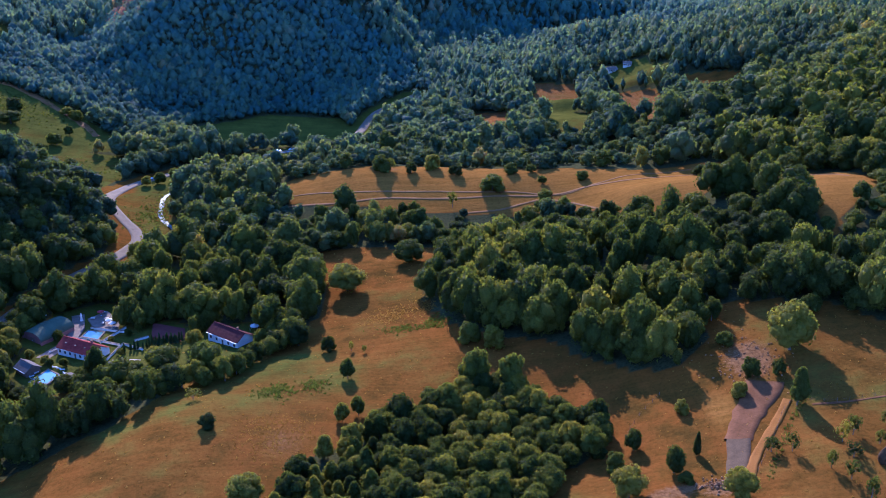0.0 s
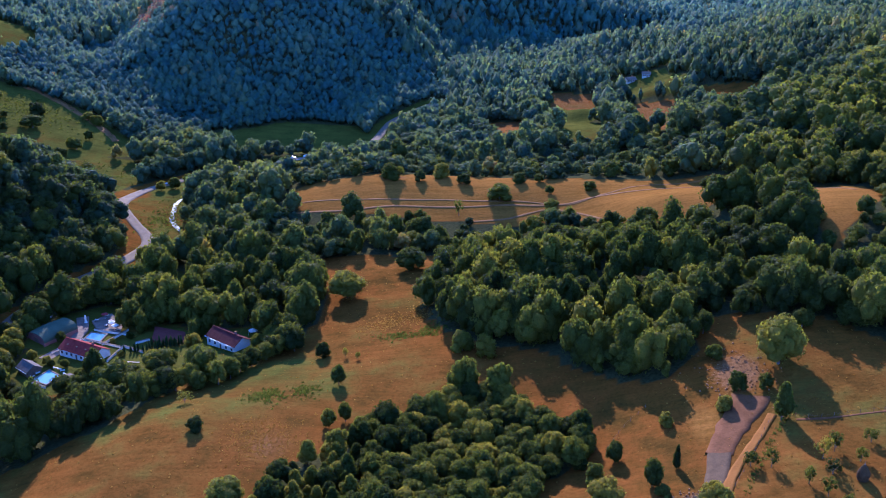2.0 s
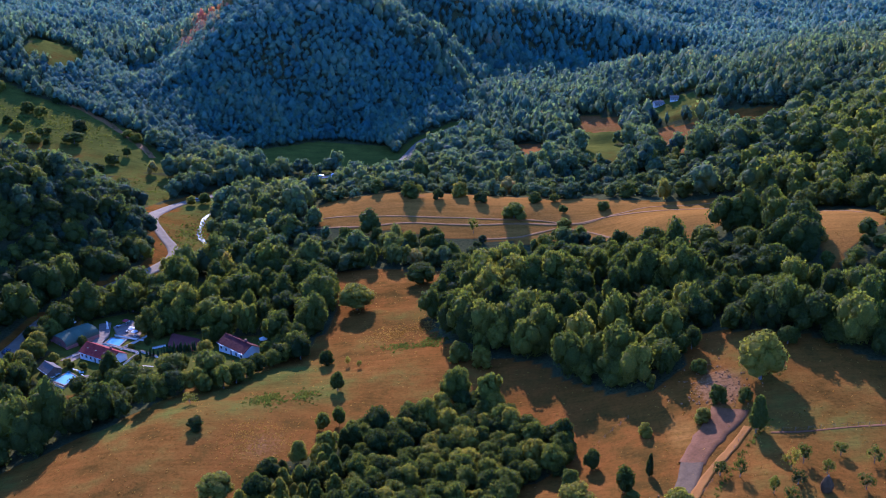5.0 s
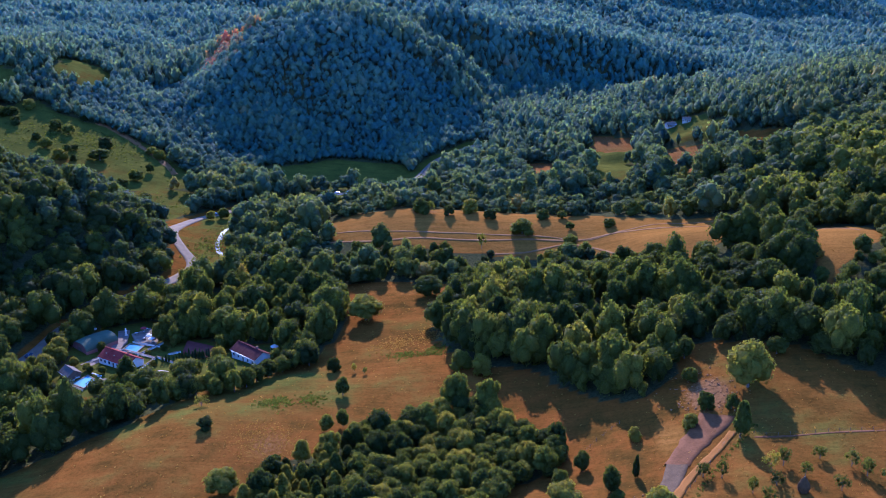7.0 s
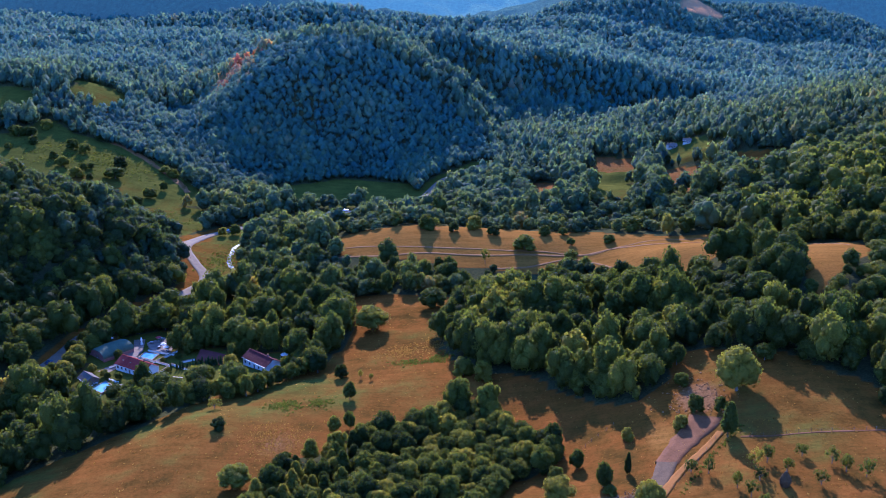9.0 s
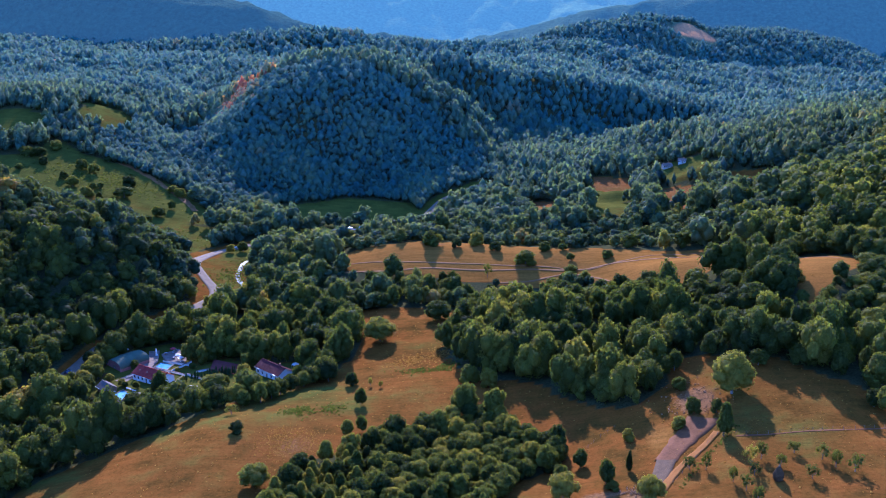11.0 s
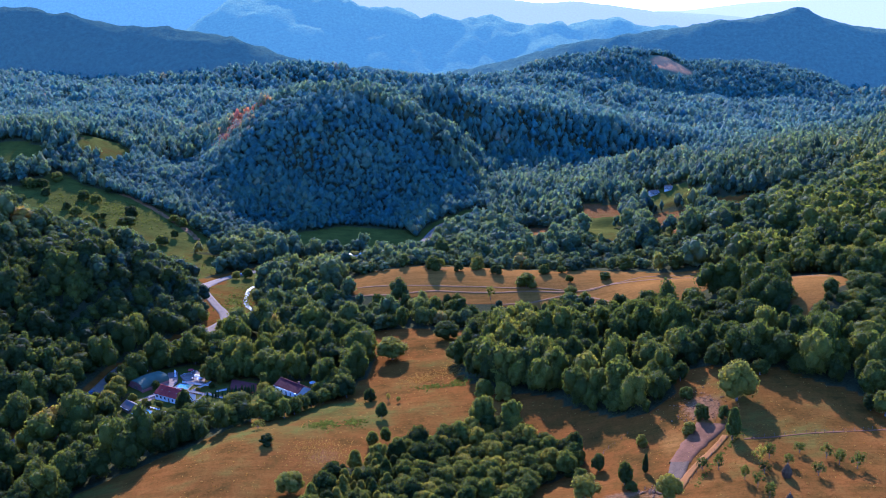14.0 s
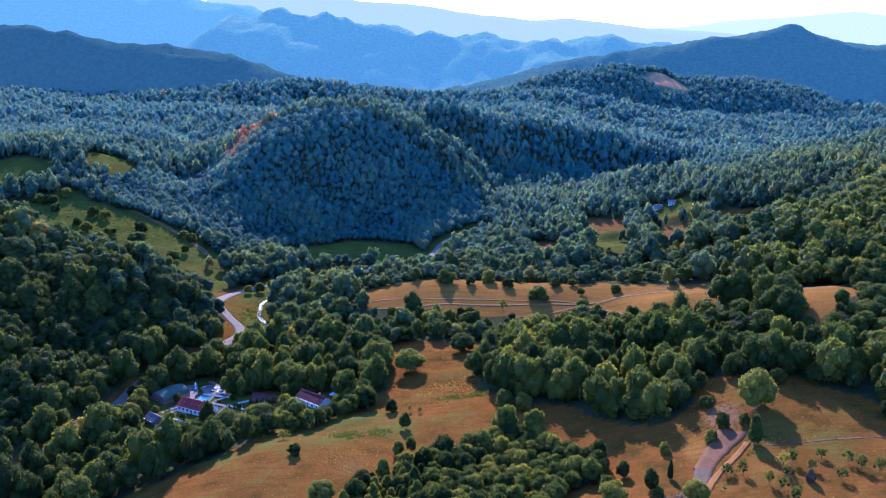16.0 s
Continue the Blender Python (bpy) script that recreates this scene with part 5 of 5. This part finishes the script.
# tall hedge behind the court, and garden trees round the buildings
HEDGE_RING = [(-137, 377), (-126, 369), (-123, 381), (-107, 376), (-102.5, 359), (-98.5, 361), (-100, 380), (-136, 393)]
hx, hy = spaced(-140, -96, 355, 395, 3.9, 70)
hk = inside(hx, hy, HEDGE_RING)
woodland("tall_hedge", hx[hk], hy[hk], NEAR, 6.0, "tall dense clipped hedge of trees behind the court", 71, 1.3)
for x, y, h, w in [(-158.5, 361, 5.5, 4.0), (-176, 349, 8, 7), (-170, 334, 7.5, 7), (-181, 361, 7, 6.5), (-178, 392, 8, 8), (-164, 398, 8.5, 8), (-153, 404, 9, 7.5), (-146, 402, 8, 7), (-176, 325, 7, 7), (-136, 335, 5, 5), (-139, 331.5, 4, 4.5), (-113, 340, 6, 5.5), (-105, 337, 7, 6), (-72, 349, 7, 6), (-68, 356, 7.5, 7), (-100, 352, 7, 6), (-75, 371, 8, 7), (-188, 336, 7, 7), (-164, 322, 4, 7), (-158, 318, 4, 7), (-176, 356, 8, 7.5), (-179, 370, 8, 7), (-177, 379, 7, 7), (-172, 349, 7, 6), (-174, 339, 8, 7), (-169, 329, 7, 6.5), (-165, 347, 4, 4), (-157, 343, 3.5, 3.5), (-154.5, 341, 3, 3), (-149, 340.5, 3.2, 3.4), (-137.5, 338, 4, 4), (-133, 337, 4.5, 5), (-155, 357, 2.5, 2.5), (-137, 362, 2.2, 2.4), (-131, 366, 3, 3), (-129, 349, 2.6, 3)]:
    plant("round", x, y, h, w, "garden trees", label="green garden tree beside the guest house")


def car(paint, label):
    """A small saloon car: body, cabin, windows, lamps and wheels."""
    top = tagged(new("car"), label, "car", "parked cars")
    bm = bevelled(-0.88, 0.88, -2.15, 2.15, 0.28, 0.85, 0.12)
    part("body", bm, paint, top)
    bm = bevelled(-0.78, 0.78, -1.45, 1.0, 0.85, 1.42, 0.1)
    for v in bm.verts:
        if v.co.z > 1.2:
            v.co.y = v.co.y * 0.72 - 0.08
            v.co.x *= 0.86
    cab = part("cabin", bm, paint, top)
    for s in (-1, 1):
        bm = bmesh.new()
        q = [bm.verts.new(p) for p in ((s * 0.785, -1.3, 0.9), (s * 0.785, 0.85, 0.9), (s * 0.7, 0.5, 1.32), (s * 0.7, -0.95, 1.32))]
        bm.faces.new(q)
        bmesh.ops.solidify(bm, geom=bm.faces[:], thickness=0.03)
        part("side_window", bm, glass, cab)
    for y0, y1 in ((-1.5, -1.02), (1.02, 0.62)):
        bm = bmesh.new()
        q = [bm.verts.new(p) for p in ((-0.72, y0, 0.9), (0.72, y0, 0.9), (0.62, y1 + 0.0, 1.34), (-0.62, y1, 1.34))]
        bm.faces.new(q)
        bmesh.ops.solidify(bm, geom=bm.faces[:], thickness=0.03)
        part("windscreen", bm, glass, cab)
    for sx in (-1, 1):
        part("headlight", bevelled(sx * 0.62 - 0.18, sx * 0.62 + 0.18, 2.1, 2.18, 0.55, 0.7, 0.02), white_cloth, top)
        part("tail_light", bevelled(sx * 0.62 - 0.16, sx * 0.62 + 0.16, -2.18, -2.1, 0.58, 0.72, 0.02), red_cloth, top)
        for sy in (-1.35, 1.35):
            bm = bmesh.new()
            lathe(bm, [(0.2, -0.1), (0.31, -0.09), (0.31, 0.09), (0.2, 0.1)], 12)
            bmesh.ops.rotate(bm, cent=(0, 0, 0), matrix=Matrix.Rotation(radians(90), 3, "Y"), verts=bm.verts)
            bmesh.ops.translate(bm, vec=(sx * 0.82, sy, 0.31), verts=bm.verts)
            w = part("wheel", bm, rubber, top)
            bm = bmesh.new()
            lathe(bm, [(0.17, -0.02), (0.17, 0.02)], 10)
            bmesh.ops.rotate(bm, cent=(0, 0, 0), matrix=Matrix.Rotation(radians(90), 3, "Y"), verts=bm.verts)
            bmesh.ops.translate(bm, vec=(sx * 0.93, sy, 0.31), verts=bm.verts)
            part("rim", bm, steel, w)
    return top


def car_paint(name, c):
    m, nt = material(name)
    surface(nt, mix(nt, 0.2, c, ramp(nt, noise_tex(nt, 3.0), [(0.3, tuple(v * 0.8 for v in c)), (0.7, c)])), 0.25, 0.1)
    return m


cars = [car(car_paint("white_car_paint", (0.5, 0.48, 0.44)), "white car parked near the road"), car(car_paint("grey_car_paint", (0.25, 0.26, 0.28)), "grey car parked near the road"), car(car_paint("dark_car_paint", (0.05, 0.05, 0.06)), "dark car parked near the road")]
CAR_SPOTS = [(0, -183.0, 584.5, -42, 0.4), (0, -154.5, 473, 10, 0.25), (2, -186.5, 348, -4, 0.35), (0, -147, 408.5, -60, 0.3), (0, -142.5, 405.5, -60, 0.3), (1, -138, 403, -60, 0.3), (0, -128, 397.5, -60, 0.3), (0, -122.5, 394.5, -60, 0.3), (1, -117, 391.5, -60, 0.3), (0, -104, 649.5, -50, 0.4), (1, -97, 655, -50, 0.4), (0, -112, 643.5, -52, 0.4), (2, -164, 395, 20, 0.3), (0, -174, 384, 70, 0.3)]
for k, x, y, a, lift in CAR_SPOTS:
    copy_thing(cars[k], pose(x, y, float(height(x, y)) + lift, 0, 0, a))
for c in cars:
    for o in list(c.children_recursive) + [c]:
        bpy.data.objects.remove(o)
slab("car_park", [(-153, 413), (-146, 415), (-112, 396), (-112, 388), (-120, 389), (-150, 405)], asphalt, "grey car park behind the tall hedge", "car park", lift=0.1, kind="structure")

# white marquee by the lodge
top = tagged(new("marquee"), "small white peaked tent by the lodge", "tent")
top.location = (-78, 364.5, float(height(-78, 364.5)))
bm = bmesh.new()
lathe(bm, [(1.9, 1.9), (1.95, 2.05), (0.8, 2.6), (0.06, 3.1)], 8)
part("canopy", bm, cream, top)
for k in range(4):
    bm = bmesh.new()
    limb(bm, (1.6 * (-1) ** k, 1.6 * (1 if k < 2 else -1), -0.3), (1.6 * (-1) ** k, 1.6 * (1 if k < 2 else -1), 1.95), 0.05, 0.05, 6)
    part("pole", bm, steel, top)
# ---- things on the meadow ----
def haystack(x, y, h, w):
    """A tall old haystack round a pole."""
    bm = bmesh.new()
    rng = random.Random(int(x * 7))
    prof = [(0.62, -0.08), (0.8, 0.1), (0.95, 0.28), (0.92, 0.45), (0.7, 0.65), (0.42, 0.84), (0.14, 0.98)]
    sides = 18
    rings = [[bm.verts.new((r * w / 2 * rng.uniform(0.9, 1.1) * math.cos(k * 2 * math.pi / sides), r * w / 2 * rng.uniform(0.9, 1.1) * math.sin(k * 2 * math.pi / sides), z * h + rng.uniform(-0.05, 0.05))) for k in range(sides)] for r, z in prof]
    for a, b in zip(rings, rings[1:]):
        for k in range(sides):
            bm.faces.new((a[k], a[(k + 1) % sides], b[(k + 1) % sides], b[k]))
    bm.faces.new(rings[-1])
    top = tagged(new("haystack"), "tall weathered haystack round a pole in the orchard", "haystack", "haystacks")
    top.location = (x, y, float(height(x, y)))
    part("stack", bm, hay_mat, top)
    bm = bmesh.new()
    limb(bm, (0, 0, h * 0.8), (0.05, 0, h * 1.2), 0.07, 0.05, 6)
    part("pole", bm, timber, top)
    bm = bmesh.new()
    lathe(bm, [(0.3, h * 0.95), (0.28, h * 0.98), (0.16, h * 1.02), (0.05, h * 1.05)], 10)
    part("cap", bm, paving, top, "pale weathered cover on the top")
    # loose straw hanging from the sides
    rngn = np.random.default_rng(4)
    V, F = [], []
    for i in range(500):
        f = rngn.random()
        r = np.interp(f, [p[1] for p in prof], [p[0] for p in prof]) * w / 2 * 1.03
        a = rngn.uniform(0, 6.28)
        p = np.array((r * math.cos(a), r * math.sin(a), f * h))
        t = np.array((-math.sin(a), math.cos(a), 0)) * 0.06
        V.append(np.array([p - t, p + t, p + (0.15 * math.cos(a), 0.15 * math.sin(a), -0.45)]))
        F.append(np.array([(0, 1, 2)]) + 3 * i)
    ob = tagged(new("straw", tri_mesh("straw", np.concatenate(V), np.concatenate(F), hay_mat)), kind="stuff")
    ob.parent = top


haystack(117.5, 221.5, 4.8, 3.5)
haystack(114, 203, 4.6, 3.4)


def tufts(name, spots, size, mat, label, seed, category="grass", tall=1.0):
    """Low ragged growth: sprays of blades, each a few thin leaves."""
    rng = np.random.default_rng(seed)
    x, y = np.array([s[0] for s in spots]), np.array([s[1] for s in spots])
    z = height(x, y)
    V, F, T, n = [], [], [], 0
    for px, py, pz in zip(x, y, z):
        s = size * rng.uniform(0.5, 1.5)
        tone = rng.uniform(0, 1)
        for k in range(9):
            a = rng.uniform(0, 6.28)
            r = s * rng.uniform(0.1, 0.6)
            b = np.array((px + r * math.cos(a), py + r * math.sin(a), pz - 0.05))
            u = np.array((math.cos(a + 1.57), math.sin(a + 1.57), 0)) * s * 0.28
            V.append(np.array([b - u, b + u, b + (0.35 * s * math.cos(a), 0.35 * s * math.sin(a), s * tall * rng.uniform(0.4, 0.8))]))
            F.append(np.array([(0, 1, 2)]) + n)
            T.append(np.full(3, tone))
            n += 3
    me = tri_mesh(name, np.concatenate(V), np.concatenate(F), mat)
    set_attribute(me, "tone", np.concatenate(T))
    return tagged(new(name, me), label, category, kind="stuff")


def scatter(cx, cy, rx, ry, n, seed):
    rng = np.random.default_rng(seed)
    return [(cx + rx * a, cy + ry * b) for a, b in rng.normal(0, 0.5, (n, 2))]


dry_blades = foliage("dry_blades", [(0.0, (0.13, 0.075, 0.014)), (0.5, (0.18, 0.10, 0.02)), (1.0, (0.25, 0.15, 0.035))], False, 0.6, (1.5, 1.4, 0.7))
fresh_blades = foliage("fresh_blades", [(0.0, (0.04, 0.05, 0.008)), (0.5, (0.065, 0.075, 0.011)), (1.0, (0.10, 0.105, 0.018))], False, 0.5, (1.7, 1.6, 0.6))
rng2 = np.random.default_rng(40)
field = [(a, b) for a, b in zip(rng2.uniform(-130, 170, 9000), rng2.uniform(205, 450, 9000))]
ok = ~wooded(np.array([f[0] for f in field]), np.array([f[1] for f in field])) & (rng2.random(9000) < 0.4 + 0.6 * np.array([noise.noise(Vector((f[0] * 0.04, f[1] * 0.04, 7.0))) for f in field]))
tufts("dry_grass", [f for f, k in zip(field, ok) if k], 0.42, dry_blades, "scattered tufts of dry meadow grass", 41)
tufts("thistle_patch", scatter(-21, 364, 11, 9, 420, 42) + scatter(-8, 371, 6, 10, 200, 43), 0.5, dry_blades, "patch of pale dry thistles in the meadow", 44, "scrub")
tufts("bramble_patch", scatter(-52, 266, 14, 16, 900, 45), 0.36, dry_blades, "reddish dry bramble patch in the meadow", 46, "scrub")
tufts("green_scrub", scatter(-58, 297, 7, 8, 260, 47) + scatter(-45, 302, 6, 6, 140, 48) + scatter(-14, 349, 12, 4, 200, 49) + scatter(-3, 352, 6, 7, 200, 50), 0.65, fresh_blades, "fresh green weeds in a damp hollow", 51, "scrub")
tufts("bank_scrub", [(x + 3.5 + 0.9 * math.sin(i * 1.7), y - 1) for i, (x, y) in enumerate(curve([(84, 222), (97, 246), (108, 262)], 0.7))], 0.7, fresh_blades, "rough weeds along the bank", 53, "scrub")
tufts("riverside_scrub", scatter(-160, 520, 16, 30, 320, 54) + scatter(-230, 590, 26, 26, 260, 55) + scatter(-330, 690, 70, 34, 1200, 56), 0.9, fresh_blades, "rough green growth on the valley fields", 57, "scrub")


def boulder(seed):
    rng = np.random.default_rng(seed)
    q = ICO_V * rng.uniform(0.7, 1.2, (12, 1)) * (1, 0.8, 0.65)
    return tri_mesh("stone", q, ICO_F, stone)


heap = tagged(new("stone_heap"), "heap of pale rubble stones beside the gravel drive", "stone heap")
heap.location = (76, 222.5, float(height(76, 222.5)))
shapes = [boulder(60 + i) for i in range(5)]
rs = random.Random(61)
for i in range(130):
    a, r = rs.uniform(0, 6.28), abs(rs.gauss(0, 1))
    x, y = 3.6 * r * math.cos(a) - 1.5, 2.6 * r * math.sin(a)
    s = rs.uniform(0.16, 0.48)
    ob = new("stone", shapes[i % 5])
    ob.parent = heap
    ob.matrix_basis = pose(x, y, float(height(76 + x, 222.5 + y)) - heap.location.z + max(0, 0.8 - 0.5 * r) * rs.uniform(0.2, 1) + 0.1, rs.uniform(0, 90), rs.uniform(0, 90), rs.uniform(0, 360)) @ Matrix.Diagonal((s, s, s, 1))
scree = tagged(new("scree"), "loose grey stones scattered on the bare slope", "stones")
scree.location = (100, 284, float(height(100, 284)))
for i in range(160):
    x, y = rs.gauss(0, 6), rs.gauss(0, 8)
    s = rs.uniform(0.15, 0.5)
    ob = new("stone", shapes[i % 5])
    ob.parent = scree
    ob.matrix_basis = pose(x, y, float(height(100 + x, 284 + y)) - scree.location.z + 0.08, rs.uniform(0, 90), 0, rs.uniform(0, 360)) @ Matrix.Diagonal((s, s, s, 1))


def fence(line, label, gap=3.2):
    """Split posts with two wires."""
    pts = curve(line, gap)
    top = tagged(new("fence"), label, "fence")
    x0, y0 = pts[0]
    z0 = float(height(x0, y0))
    top.location = (x0, y0, z0)
    loc = [(x - x0, y - y0, float(height(x, y)) - z0) for x, y in pts]
    bm = bmesh.new()
    limb(bm, (0, 0, -0.4), (0.04, 0.02, 1.25), 0.08, 0.06, 6)
    me = bpy.data.meshes.new("post")
    bm.to_mesh(me)
    bm.free()
    me.materials.append(timber)
    for p in loc:
        ob = new("post", me)
        ob.parent = top
        ob.location = p
    for h in (0.55, 1.05):
        bm = bmesh.new()
        for a, b in zip(loc, loc[1:]):
            limb(bm, (a[0], a[1], a[2] + h), (b[0], b[1], b[2] + h), 0.009, 0.009, 4)
        part("wire", bm, timber, top)


fence([(86, 226), (95, 241), (104, 256), (117, 253.5), (132, 254), (150, 257), (175, 262)], "old timber post and wire fence along the orchard")
fence([(56, 258), (62, 268), (70, 277)], "old timber post and wire fence in the meadow")


def guard_rail(line, label):
    """A steel road barrier on posts."""
    pts = curve(line, 4.0)
    top = tagged(new("guard_rail"), label, "guard rail")
    x0, y0 = pts[0]
    z0 = float(height(x0, y0))
    top.location = (x0, y0, z0)
    loc = [(x - x0, y - y0, float(height(x, y)) - z0 + 0.3) for x, y in pts]
    bm = bmesh.new()
    box(bm, -0.06, 0.06, -0.05, 0.05, -0.5, 0.75)
    me = bpy.data.meshes.new("post")
    bm.to_mesh(me)
    bm.free()
    me.materials.append(steel)
    for p in loc:
        ob = new("post", me)
        ob.parent = top
        ob.location = p
    bm = bmesh.new()
    for a, b in zip(loc, loc[1:]):
        for h in (0.5, 0.62, 0.74):
            limb(bm, (a[0], a[1], a[2] + h), (b[0], b[1], b[2] + h), 0.06, 0.06, 4)
    part("rail", bm, steel, top)


side = [(x, y) for x, y in ROAD if 600 < y < 690]
guard_rail([(x + 2.9, y - 3.0) for x, y in side[::5]], "long pale steel guard rail beside the valley road")
# the pattern trees were only for copying
for group in TREES.values():
    for ob in group:
        for o in list(ob.children_recursive) + [ob]:
            bpy.data.objects.remove(o)
